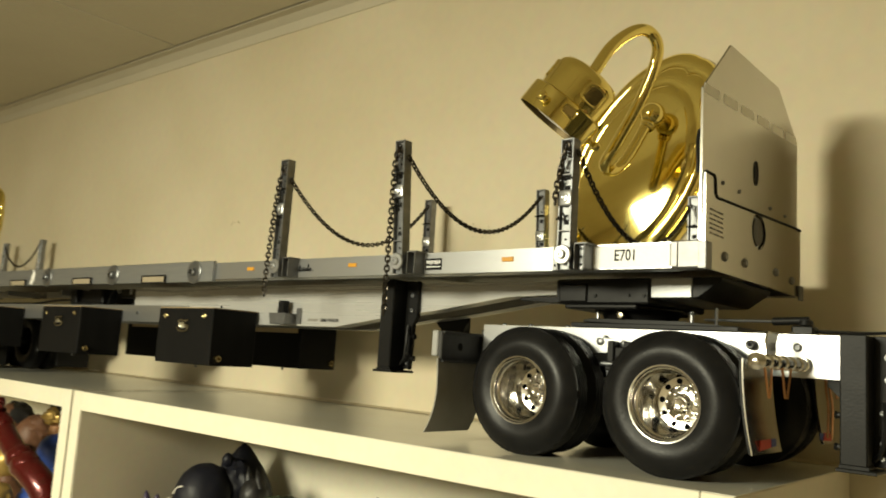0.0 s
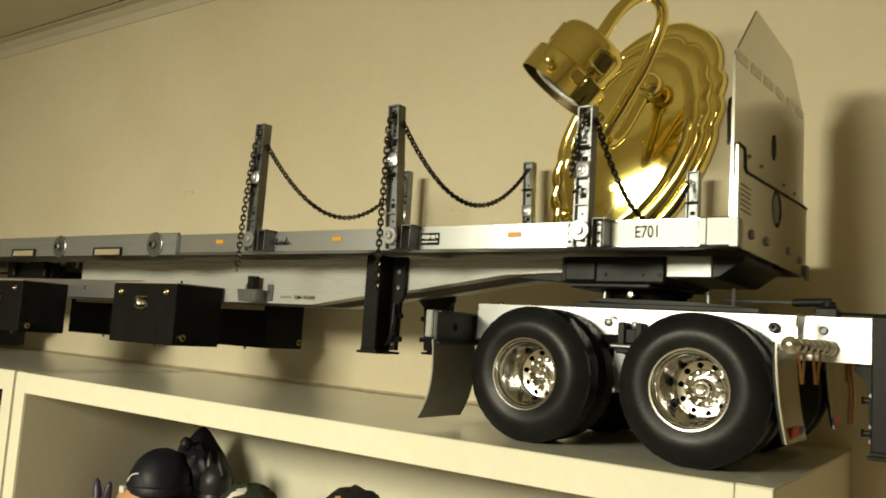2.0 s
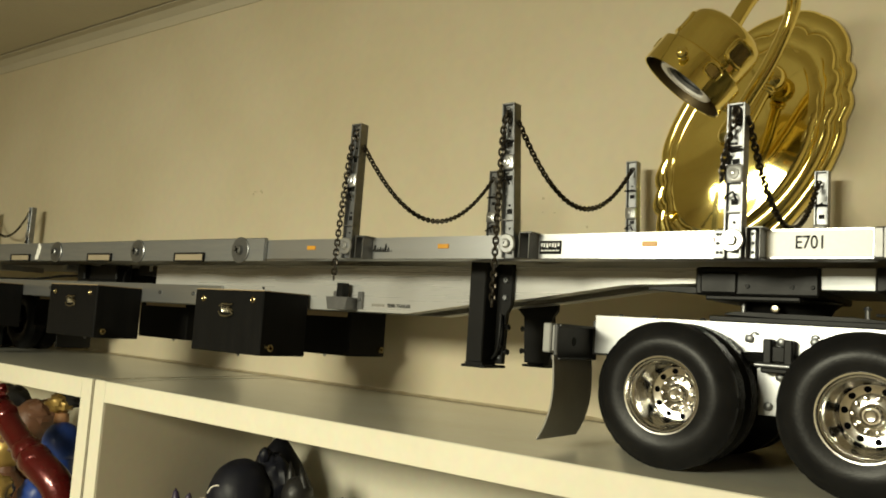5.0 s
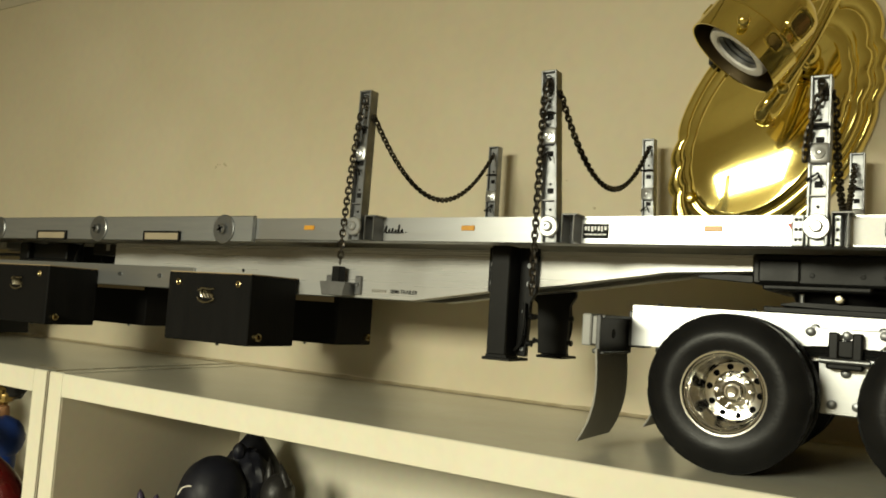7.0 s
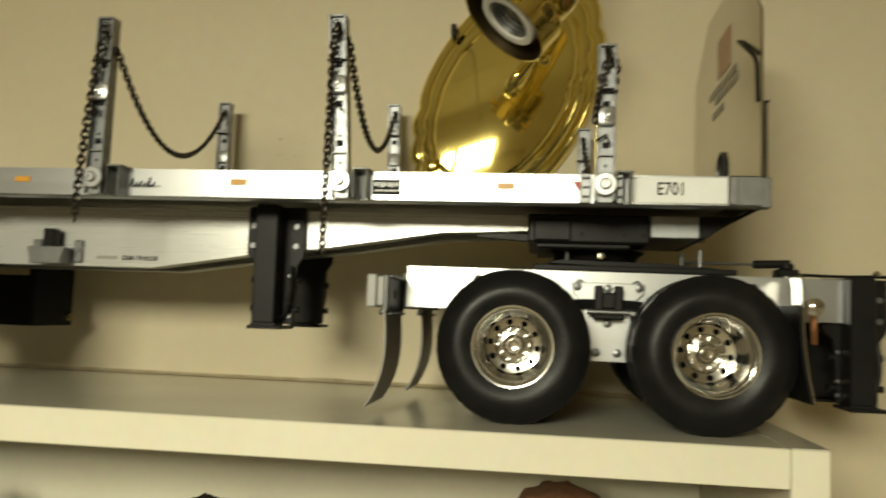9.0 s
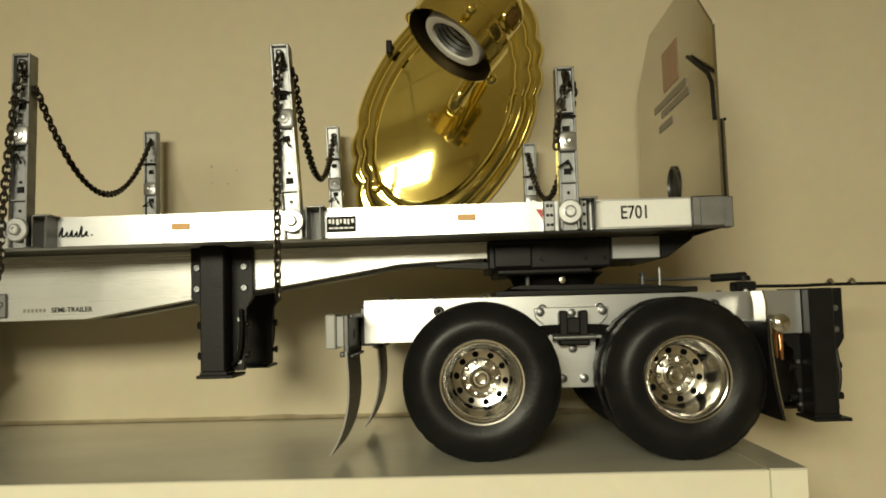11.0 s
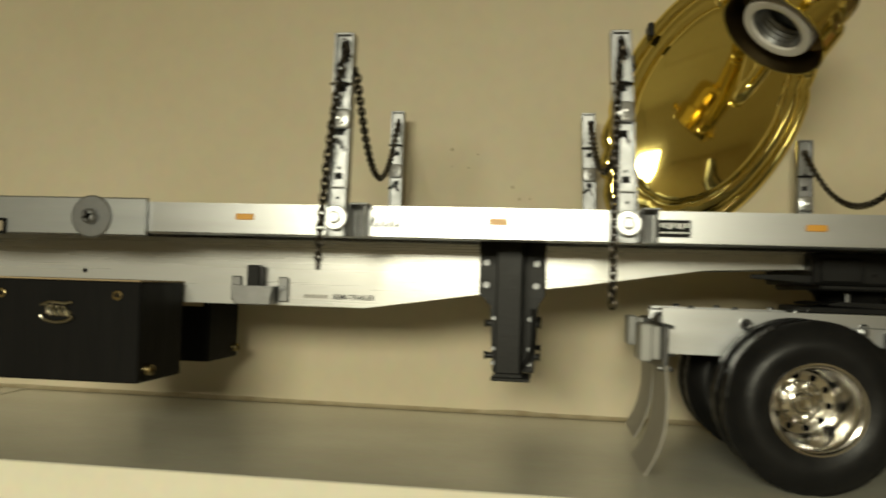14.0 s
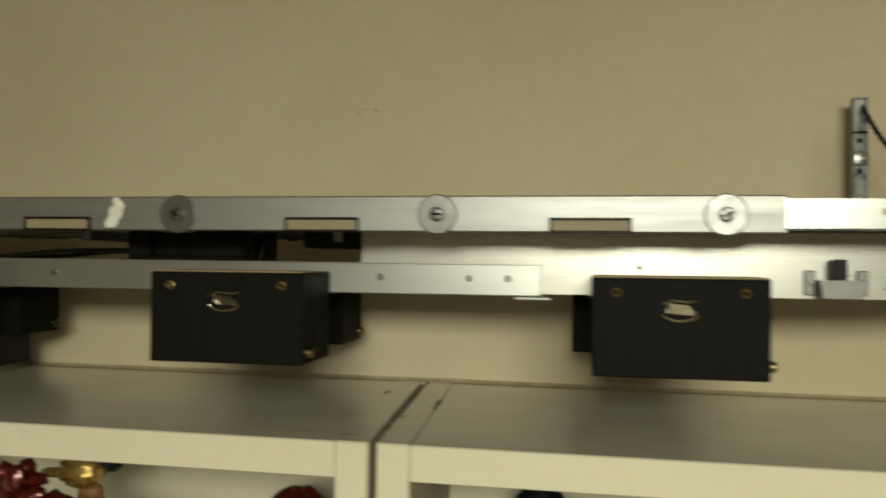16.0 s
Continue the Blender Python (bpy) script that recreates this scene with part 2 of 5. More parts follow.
def tube(bm, pts, r, seg=12, close=False):
    """A round bar along points."""
    pts = [Vector(p) for p in pts]
    n = len(pts)
    rings, u = [], None
    for i, p in enumerate(pts):
        a = pts[(i - 1) % n] if close or i > 0 else p
        b = pts[(i + 1) % n] if close or i < n - 1 else p
        d = (b - a).normalized()
        u = d.orthogonal().normalized() if u is None else (u - d * u.dot(d)).normalized()
        w = d.cross(u)
        rings.append([bm.verts.new(p + (u * math.cos(t) + w * math.sin(t)) * r) for t in (2 * math.pi * k / seg for k in range(seg))])
    for a, b in zip(rings, rings[1:] + ([rings[0]] if close else [])):
        for k in range(seg):
            bm.faces.new((a[k], a[(k + 1) % seg], b[(k + 1) % seg], b[k]))
    if not close:
        bm.faces.new(rings[0][::-1])
        bm.faces.new(rings[-1])
    return bm


def smooth_path(pts, n=10):
    """A Catmull-Rom curve through points."""
    p = [Vector(q) for q in pts]
    p = [p[0] * 2 - p[1]] + p + [p[-1] * 2 - p[-2]]
    out = []
    for a, b, c, d in zip(p, p[1:], p[2:], p[3:]):
        for i in range(n):
            t = i / n
            out.append(0.5 * (2 * b + (c - a) * t + (2 * a - 5 * b + 4 * c - d) * t * t + (3 * b - a - 3 * c + d) * t ** 3))
    return out + [p[-2]]


def resample(pts, step):
    out, left = [pts[0]], step
    for a, b in zip(pts, pts[1:]):
        d = (b - a).length
        while d >= left and d > 0:
            a = a + (b - a) * (left / d)
            d = (b - a).length
            out.append(a)
            left = step
        left -= d
    return out


def chain_mesh(pts, pitch=0.0036, wire=0.00072, half=0.00250, wide=0.00165):
    """Oval wire links, every other one turned by a quarter."""
    bm = B()
    p = resample([Vector(q) for q in pts], pitch)
    for i in range(len(p) - 1):
        d, u, w = frame_of(p[i + 1] - p[i])
        side = Vector((0, 0, 1)).cross(d)
        if side.length > 0.2:
            u = side.normalized()
            w = d.cross(u)
        s = u if i % 2 else w
        c = (p[i] + p[i + 1]) / 2
        ring = []
        for k in range(10):
            a = 2 * math.pi * k / 10
            ring.append(c + d * (half * (0.72 * math.cos(a) + 0.28 * (1 if math.cos(a) > 0 else -1) * min(1, abs(math.cos(a)) * 3))) + s * (wide * math.sin(a)))
        tube(bm, ring, wire, 5, close=True)
    return bm


def hang(p, q, low, n=40):
    """The line of a hanging chain from p to q with its lowest height."""
    p, q = Vector(p), Vector(q)
    a, b = math.sqrt(max(p.z - low, 1e-6)), math.sqrt(max(q.z - low, 1e-6))
    return [Vector((p.x + (q.x - p.x) * t, p.y + (q.y - p.y) * t, low + (-a + (a + b) * t) ** 2)) for t in (i / n for i in range(n + 1))]


def bolt(bm, p, d, r=0.0016, h=0.0012):
    """A round screw head with a cross slot, as a shallow dome with a hollow."""
    return lathe(bm, [(0, -0.0004), (r, -0.0004), (r, h * 0.5), (r * 0.8, h), (r * 0.45, h), (r * 0.35, h * 0.55), (0, h * 0.5)], p, d, 12)


def lettering(text, size, mat, parent, m, name="lettering", label="", bold=0.0):
    cu = bpy.data.curves.new(name, "FONT")
    cu.body, cu.size, cu.extrude, cu.align_x, cu.align_y, cu.offset = text, size, 0.00008, "CENTER", "CENTER", bold
    tmp = new("tmp", cu)
    bpy.context.view_layer.update()
    me = bpy.data.meshes.new_from_object(tmp.evaluated_get(bpy.context.evaluated_depsgraph_get()))
    bpy.data.objects.remove(tmp)
    bm = B()
    bm.from_mesh(me)
    bpy.data.meshes.remove(me)
    return part(name, bm, mat, parent, label, m)


# ---- room ----
WALL_Y, CEIL_Z, FLOOR_Z = 0.188, 0.507, -1.90
XL, XR, YF = -3.0, 2.3, -4.0


def structure(name, bm, mat, label):
    return tagged(part(name, bm, mat), label, kind="structure")


structure("floor", box(B(), XL - 0.1, XR + 0.1, YF - 0.1, WALL_Y + 0.1, FLOOR_Z - 0.1, FLOOR_Z), FLOOR, "grey carpeted floor of the room")
structure("wall_north", box(B(), XL - 0.1, XR + 0.1, WALL_Y, WALL_Y + 0.1, FLOOR_Z, CEIL_Z + 0.1), WALL, "cream painted plaster wall behind the shelves")
structure("wall_south", box(B(), XL - 0.1, XR + 0.1, YF - 0.1, YF, FLOOR_Z, CEIL_Z + 0.1), WALL, "cream painted plaster wall")
structure("wall_west", box(B(), XL - 0.1, XL, YF, WALL_Y, FLOOR_Z, CEIL_Z + 0.1), WALL, "cream painted plaster wall")
structure("wall_east", box(B(), XR, XR + 0.1, YF, WALL_Y, FLOOR_Z, CEIL_Z + 0.1), WALL, "cream painted plaster wall")
bm = B()
TX, TY, TW = -0.788, WALL_Y - 0.024, 0.61
box(bm, XL, XR, YF, WALL_Y, CEIL_Z + 0.030, CEIL_Z + 0.05)
for i in range(-4, 6):
    for j in range(0, 8):
        x0, x1 = TX + i * TW + 0.0021, TX + (i + 1) * TW - 0.0021
        y1, y0 = TY - j * TW - (0.0006 if j == 0 else 0.0021), TY - (j + 1) * TW + 0.0021
        x0, x1, y0 = max(x0, XL), min(x1, XR), max(y0, YF)
        if x1 - x0 > 0.02 and y1 - y0 > 0.02:
            box(bm, x0, x1, y0, y1, CEIL_Z, CEIL_Z + 0.011, 0.001)
structure("ceiling", bm, CEIL, "suspended ceiling of pale tiles with thin joints")
bm = prism(B(), [(WALL_Y, CEIL_Z - 0.023), (WALL_Y - 0.0016, CEIL_Z - 0.023), (WALL_Y - 0.0016, CEIL_Z - 0.009), (WALL_Y - 0.010, CEIL_Z - 0.004),
                 (WALL_Y - 0.012, CEIL_Z - 0.0022), (WALL_Y - 0.024, CEIL_Z - 0.0022), (WALL_Y - 0.024, CEIL_Z - 0.0006), (WALL_Y, CEIL_Z - 0.0006)], "x", XL, XR)
structure("trim", bm, TRIM, "painted wall angle under the ceiling edge")

# ---- shelves ----
SF, SB = -0.046, WALL_Y - 0.0035
TH = 0.0195


def slab(x0, x1, lean0, lean1, y0, y1, z0, z1, bev=0.0):
    """A board whose two ends lean sideways towards the back."""
    d0, d1 = lean0 * (y1 - y0) / (SB - SF), lean1 * (y1 - y0) / (SB - SF)
    return prism(B(), [(x0, y0), (x1, y0), (x1 + d1, y1), (x0 + d0, y1)], "z", z0, z1, bev)


def shelf_unit(x0, x1, label, west=0.0, east=0.0):
    """A bookcase; west and east: how far its end panels stand askew at the back."""
    unit = empty("shelf_unit", (x0 + x1) / 2, (SF + SB) / 2, FLOOR_Z)
    tagged(unit, label, "shelf")
    for a, lean in ((x0, west), (x1 - 0.0185, east)):
        part("side_panel", slab(a, a + 0.0185, lean, lean, SF, SB, FLOOR_Z, 0.0, 0.0008), [INNER], unit)
        part("edge_band", box(B(), a + 0.0002, a + 0.0183, SF - 0.0012, SF, FLOOR_Z, -0.0002, 0.0004), EDGE, unit, "cream edge strip")
    top = part("top_board", slab(x0 + 0.0187, x1 - 0.0187, west, east, SF, SB, -TH, 0.0, 0.0008), TOP, unit, "worn greyish top board")
    part("edge_band", box(B(), x0 + 0.0188, x1 - 0.0188, SF - 0.0012, SF, -TH, -0.0002, 0.0004), EDGE, top, "cream edge strip")
    for a, lean in ((x0, west), (x1 - 0.0185, east)):
        part("panel_cap", slab(a, a + 0.0185, lean, lean, SF, SB, 0.0, 0.0004), TOP, unit, "worn top edge of the side panel")
    part("back_panel", box(B(), x0 + 0.0187 + west, x1 - 0.0187 + east, SB - 0.006, SB - 0.0005, FLOOR_Z, -TH - 0.0004), EDGE, unit, "cream back panel")
    for z in (-0.31, -0.66, -1.01, -1.36):
        part("shelf_board", slab(x0 + 0.0187, x1 - 0.0187, west, east, SF + 0.004, SB - 0.0065, z - 0.018, z, 0.0008), EDGE, unit)
    return unit


shelf_unit(-0.5515, 0.159, "cream melamine bookcase with a worn top under the model trailer", -0.014, 0.0)
shelf_unit(-1.45, -0.5562, "cream melamine bookcase standing beside its twin", 0.0, -0.017)
shelf_unit(-2.36, -1.4535, "cream melamine bookcase further along the wall")

# old dirt caught along the seams of the tops, and short dark scuffs
rnd = random.Random(23)
bm = B()
for x, lean, dark in ((-0.5530, -0.0145, 1.0), (-0.5330, -0.0140, 0.6), (-0.5750, -0.0170, 0.35)):
    for k in range(60):
        f = (k + rnd.random()) / 60
        if noise.noise(Vector((f * 5, x * 40, 1))) < 0.45 - dark * 0.55:
            continue
        px, py, wide = x + lean * f + rnd.gauss(0, 0.0006), SF + 0.004 + (SB - SF - 0.008) * f, rnd.uniform(0.0006, 0.0016)
        lathe(bm, [(0, 0.00030), (0.7, 0.00026), (1.0, 0.0)], (px, py, 0.00045), (0, 0, 1), 8, u=(1, 0, 0), sx=wide, sy=rnd.uniform(0.002, 0.0045))
for x, y, long in ((-0.5945, -0.0260, 0.0045), (-0.5715, -0.0290, 0.0060), (-0.5560, 0.0300, 0.0050)):
    for k in range(5):
        lathe(bm, [(0, 0.00030), (0.7, 0.00026), (1.0, 0.0)], (x + rnd.gauss(0, long * 0.5), y + rnd.gauss(0, 0.0012), 0.00045), (0, 0, 1), 8, u=(1, 0, 0), sx=rnd.uniform(0.3, 0.6) * long, sy=rnd.uniform(0.0005, 0.0011))
tagged(part("shelf_scuffs", bm, SCUFF), "dark dirt and scuffs along the shelf seams", kind="stuff")

# uneven brown line of old dirt where the tops meet the wall
rnd = random.Random(11)
bm, prev = B(), None
for i in range(520):
    x = -1.45 + i * 0.0031
    w = 0.0022 + 0.0022 * max(0.0, noise.noise(Vector((x * 14, 0, 3)))) + rnd.uniform(0, 0.0006)
    h = 0.0010 + 0.0018 * max(0.0, noise.noise(Vector((x * 23, 5, 1))))
    ring = [bm.verts.new(q) for q in ((x, WALL_Y, 0.0002), (x, WALL_Y - 0.0035 - w, 0.0003), (x, WALL_Y - 0.0030, 0.0009), (x, WALL_Y - 0.0008, h + 0.0010), (x, WALL_Y, h + 0.0016))]
    if prev:
        for a in range(4):
            bm.faces.new((prev[a], prev[a + 1], ring[a + 1], ring[a]))
    prev = ring
structure("trim", bm, DIRT, "uneven brown dirt line where shelf meets wall")

# ---- flatbed trailer ----
YC = 0.0605                       # middle of the trailer across
DY = 0.0905                       # half its width
DZ0, DZ1 = 0.1200, 0.1355         # underside and top of the deck
DX0, DX1 = -1.60, 0.1300
FLIP = Matrix.Translation((0, 2 * YC, 0)) @ Matrix.Diagonal((1, -1, 1, 1))

trailer = empty("model_trailer", -0.5, YC, 0.0)
tagged(trailer, "long silver model flatbed trailer with chained stakes", "model trailer")
part("deck", box(B(), DX0, DX1 - 0.001, YC - DY + 0.0035, YC + DY - 0.0035, DZ1 - 0.006, DZ1 - 0.001), ALU2, trailer, "flat aluminium deck plate")
for flip in (None, FLIP):
    y = YC - DY
    rail = part("side_rail", prism(B(), [(y, DZ0), (y + 0.0012, DZ0 - 0.0006), (y + 0.012, DZ0 - 0.0006), (y + 0.012, DZ0 + 0.0008), (y + 0.0032, DZ0 + 0.0012),
                                         (y + 0.0032, DZ1), (y, DZ1), (y - 0.0, DZ1 - 0.0005)], "x", DX0, DX1 - 0.017), ALU, trailer, "bright brushed aluminium side rail", flip)
    if flip is None:
        near_rail = rail
    # corner casting at the end
    bm = box(B(), DX1 - 0.0168, DX1 + 0.0006, y - 0.0012, y + 0.012, DZ0 - 0.0004, DZ1 + 0.0004, 0.0008)
    box(bm, DX1 - 0.0168, DX1 - 0.0125, y - 0.0020, y - 0.0010, DZ0 + 0.0002, DZ1 - 0.0002, 0.0004)
    part("corner_block", bm, GREYMET, trailer, "grey metal corner block", flip)
    # inner frame beam with a tapering belly
    w = [(DX0, 0.0805), (-0.2345, 0.0815), (-0.168, 0.0915), (-0.116, 0.0975), (-0.045, 0.1085), (0.005, 0.1105), (0.10, 0.1105), (0.10, DZ0), (-0.583, DZ0), (-0.583, 0.0995), (DX0, 0.0995)]
    part("frame_beam", prism(B(), w, "y", 0.0285, 0.0315), SILVER, trailer, "silver frame beam with a tapered belly", flip)
    fl = [(DX0, 0.0805), (-0.2345, 0.0815), (-0.168, 0.0915), (-0.116, 0.0975), (-0.045, 0.1085), (0.005, 0.1105)]
    part("beam_flange", prism(B(), fl + [(a, b + 0.0012) for a, b in fl[::-1]], "y", 0.0315, 0.044), ALU2, trailer, "", flip)
    # riveted splice plates that join two deck halves
    sp = prism(B(), [(y - 0.0040, 0.1178), (y - 0.0005, 0.1172), (y - 0.0005, 0.1372), (y - 0.0030, 0.1372), (y - 0.0040, 0.1364)], "x", -0.98, -0.3395)
    splice = part("splice_plate", sp, ALU2, trailer, "thick mill-finish splice plate, scratched", flip)
    for x in (-0.369, -0.5225, -0.677, -0.832):
        wa = part("washer", lathe(B(), [(0, 0), (0.0112, 0), (0.0112, 0.0009), (0.0105, 0.0014), (0.0045, 0.0014), (0.0045, 0.0022), (0, 0.0022)],
                                  (x, y - 0.0040, 0.1268), (0, -1, 0), 32), STEEL, splice, "wide zinc washer", flip)
        bm = lathe(B(), [(0, 0.0002), (0.0040, 0.0002), (0.0040, 0.0016), (0.0030, 0.0026), (0.0016, 0.0027), (0.0014, 0.0016), (0, 0.0016)],
                   (x, y - 0.0062, 0.1268), (0, -1, 0), 16)
        part("screw", bm, STEEL, trailer, "", flip)
        # cross slot as raised black bars, its shade put into the colour
        sl = box(B(), x - 0.0030, x + 0.0030, y - 0.0092, y - 0.0086, 0.1263, 0.1273)
        box(sl, x - 0.0005, x + 0.0005, y - 0.0092, y - 0.0086, 0.1238, 0.1298)
        part("screw_slot", sl, HOLE, trailer, "", flip @ Matrix.Translation((x, 0, 0.1268)) @ Matrix.Rotation(0.6 + 7 * x, 4, "Y") @ Matrix.Translation((-x, 0, -0.1268)) if flip else
             Matrix.Translation((x, 0, 0.1268)) @ Matrix.Rotation(0.6 + 7 * x, 4, "Y") @ Matrix.Translation((-x, 0, -0.1268)))
    for x in (-0.4390, -0.5890, -0.7550, -0.905):
        bm = B()
        box(bm, x - 0.0218, x + 0.0218, y - 0.0066, y - 0.0041, 0.1236, 0.1250, 0.0003)
        box(bm, x - 0.0218, x + 0.0218, y - 0.0066, y - 0.0041, 0.1166, 0.1180, 0.0003)
        box(bm, x + 0.0206, x + 0.0218, y - 0.0066, y - 0.0041, 0.1180, 0.1236, 0.0002)
        box(bm, x - 0.0218, x - 0.0206, y - 0.0066, y - 0.0041, 0.1180, 0.1236, 0.0002)
        part("tie_slot", bm, BLACK, trailer, "black framed tie-down slot", flip)
        part("slot_block", box(B(), x - 0.0205, x + 0.0205, y - 0.0056, y - 0.0041, 0.1181, 0.1235), TAN, trailer, "tan block inside the slot", flip)
    # lower galvanised splice on the beam
    bm = box(B(), -0.98, -0.4680, 0.0262, 0.0284, 0.0800, 0.0992, 0.0004)
    low = part("beam_splice", bm, GALV, trailer, "mill-finish splice plate on the beam", flip)
    for x in (-0.4885, -0.5130, -0.57, -0.66, -0.72, -0.80):
        part("screw", bolt(B(), (x, 0.0262, 0.0905), (0, -1, 0), 0.0022, 0.0014), STEEL, trailer, "", flip)
    part("screw", bolt(B(), (-0.409, 0.0285, 0.0985), (0, -1, 0), 0.0014, 0.001), BLACK, trailer, "", flip)
    part("splice_foot", box(B(), -0.484, -0.462, 0.0225, 0.0300, 0.0778, 0.0795, 0.0003), ALU2, trailer, "", flip)
# smear of white paint on the splice plate
bm = B()
for dx, dz, r in ((0, 0, 0.0045), (0.002, 0.004, 0.0035), (-0.002, -0.005, 0.0038), (0.0005, 0.007, 0.0025), (-0.0045, -0.0065, 0.0025)):
    lathe(bm, [(0, 0.0003), (r * 0.7, 0.00028), (r, 0.0)], (-0.7176 + dx, YC - DY - 0.0040, 0.1275 + dz), (0, -1, 0), 12)
part("paint_smear", bm, WHITEP, trailer, "white paint smear")

# black blocks and cross members under the deck
for x0, x1, y0, y1, z0, z1 in ((-0.7480, -0.7320, 0.030, 0.050, 0.1020, 0.1194), (-0.7000, -0.6640, 0.030, 0.050, 0.1020, 0.1194), (-0.7480, -0.6640, 0.030, 0.050, 0.0996, 0.1022), (-0.7320, -0.7000, 0.036, 0.048, 0.1022, 0.1185), (-0.6240, -0.5860, 0.032, 0.055, 0.1085, 0.1194)):
    for flip in (None, FLIP):
        part("black_bracket", box(B(), x0, x1, y0, y1, z0, z1, 0.0012), BLACK, trailer, "black plastic bracket under the deck", flip)
for flip in (None, FLIP):
    part("air_hose", tube(B(), smooth_path([(-1.05, 0.034, 0.1005), (-0.90, 0.034, 0.1005), (-0.845, 0.033, 0.1012), (-0.795, 0.034, 0.1052), (-0.745, 0.036, 0.1062)], 6), 0.0016, 8), BLACK, trailer, "thin black air hose", flip)
for x in (-0.95, -0.78, -0.60, -0.43, -0.30, -0.20, -0.08):
    part("cross_member", box(B(), x - 0.003, x + 0.003, 0.0316, 2 * YC - 0.0316, 0.1125, 0.1194, 0.0005), ALU2, trailer)
for x in (-0.655, -0.575):
    part("air_pipe", tube(B(), [(x, 0.034, 0.100), (x + 0.004, 0.034, 0.112), (x + 0.004, 0.04, 0.1195)], 0.0012, 8), BLACK, trailer)

# markers, labels and stickers on the near rail
YS = YC - DY
for x in (-0.0043, -0.1555, -0.2870):
    part("amber_marker", box(B(), x - 0.0048, x + 0.0048, YS - 0.0007, YS + 0.0002, 0.1270, 0.1302, 0.0003), ORANGE, trailer, "small amber side marker")
plate = part("number_plate", box(B(), 0.0600, 0.1125, YS - 0.0006, YS + 0.0002, 0.1208, 0.1346, 0.0002), PAPER, trailer, "white label with black characters")
lettering("E701", 0.0098, INKSHADE, plate, pose(0.0835, YS - 0.00075, 0.1280, 90, 0, 0) @ Matrix.Diagonal((0.78, 1.0, 1, 1)), bold=0.0001)
stick = part("black_sticker", box(B(), -0.0780, -0.0625, YS - 0.0005, YS + 0.0002, 0.1228, 0.1312, 0.0001), INKSHADE, trailer, "small black sticker with pale bars")
bm = B()
for i in range(7):
    a = -0.0770 + 0.0020 * i
    box(bm, a, a + 0.0013 - 0.0003 * (i % 2), YS - 0.0007, YS - 0.0004, 0.1276 - 0.0004 * (i % 3), 0.1297)
for i in range(5):
    a = -0.0768 + 0.0027 * i
    box(bm, a, a + 0.0021, YS - 0.0007, YS - 0.0004, 0.1246, 0.1254)
pieces("pale_bar", bm, PAPER, stick)
bm = B()
script = [(-0.2205, YS - 0.0004, 0.1252)]
for i, up in enumerate((0.0046, 0.0022, 0.0030, 0.0020, 0.0052, 0.0024)):
    x = -0.2198 + i * 0.0026
    script += [(x + 0.0012, YS - 0.0004, 0.1254 + up), (x + 0.0010, YS - 0.0004, 0.1256), (x + 0.0022, YS - 0.0004, 0.1252)]
tube(bm, smooth_path(script, 4), 0.00042, 6)
lathe(bm, [(0, 0.0003), (0.0005, 0.0003), (0.0005, 0)], (-0.2030, YS, 0.1256), (0, -1, 0), 8)
part("script_sticker", bm, INKSHADE, trailer, "black script sticker")
part("red_sticker", prism(B(), [(0.0322, 0.1315), (0.0368, 0.1315), (0.0368, 0.1235)], "y", YS - 0.0006, YS + 0.0002), RED, trailer, "small red triangular sticker")
bm = B()
for k in range(6):
    box(bm, -0.2712 + 0.0024 * k, -0.2697 + 0.0024 * k, 0.02815, 0.0286, 0.0862, 0.0884)
pieces("name_bar", bm, GREYINK, trailer, "dark lettering bar on the beam")
lettering("SEMI-TRAILER", 0.0042, INKSHADE, trailer, pose(-0.2418, 0.0283, 0.0872, 90, 0, 0) @ Matrix.Diagonal((0.98, 1.0, 1, 1)), bold=0.00008)


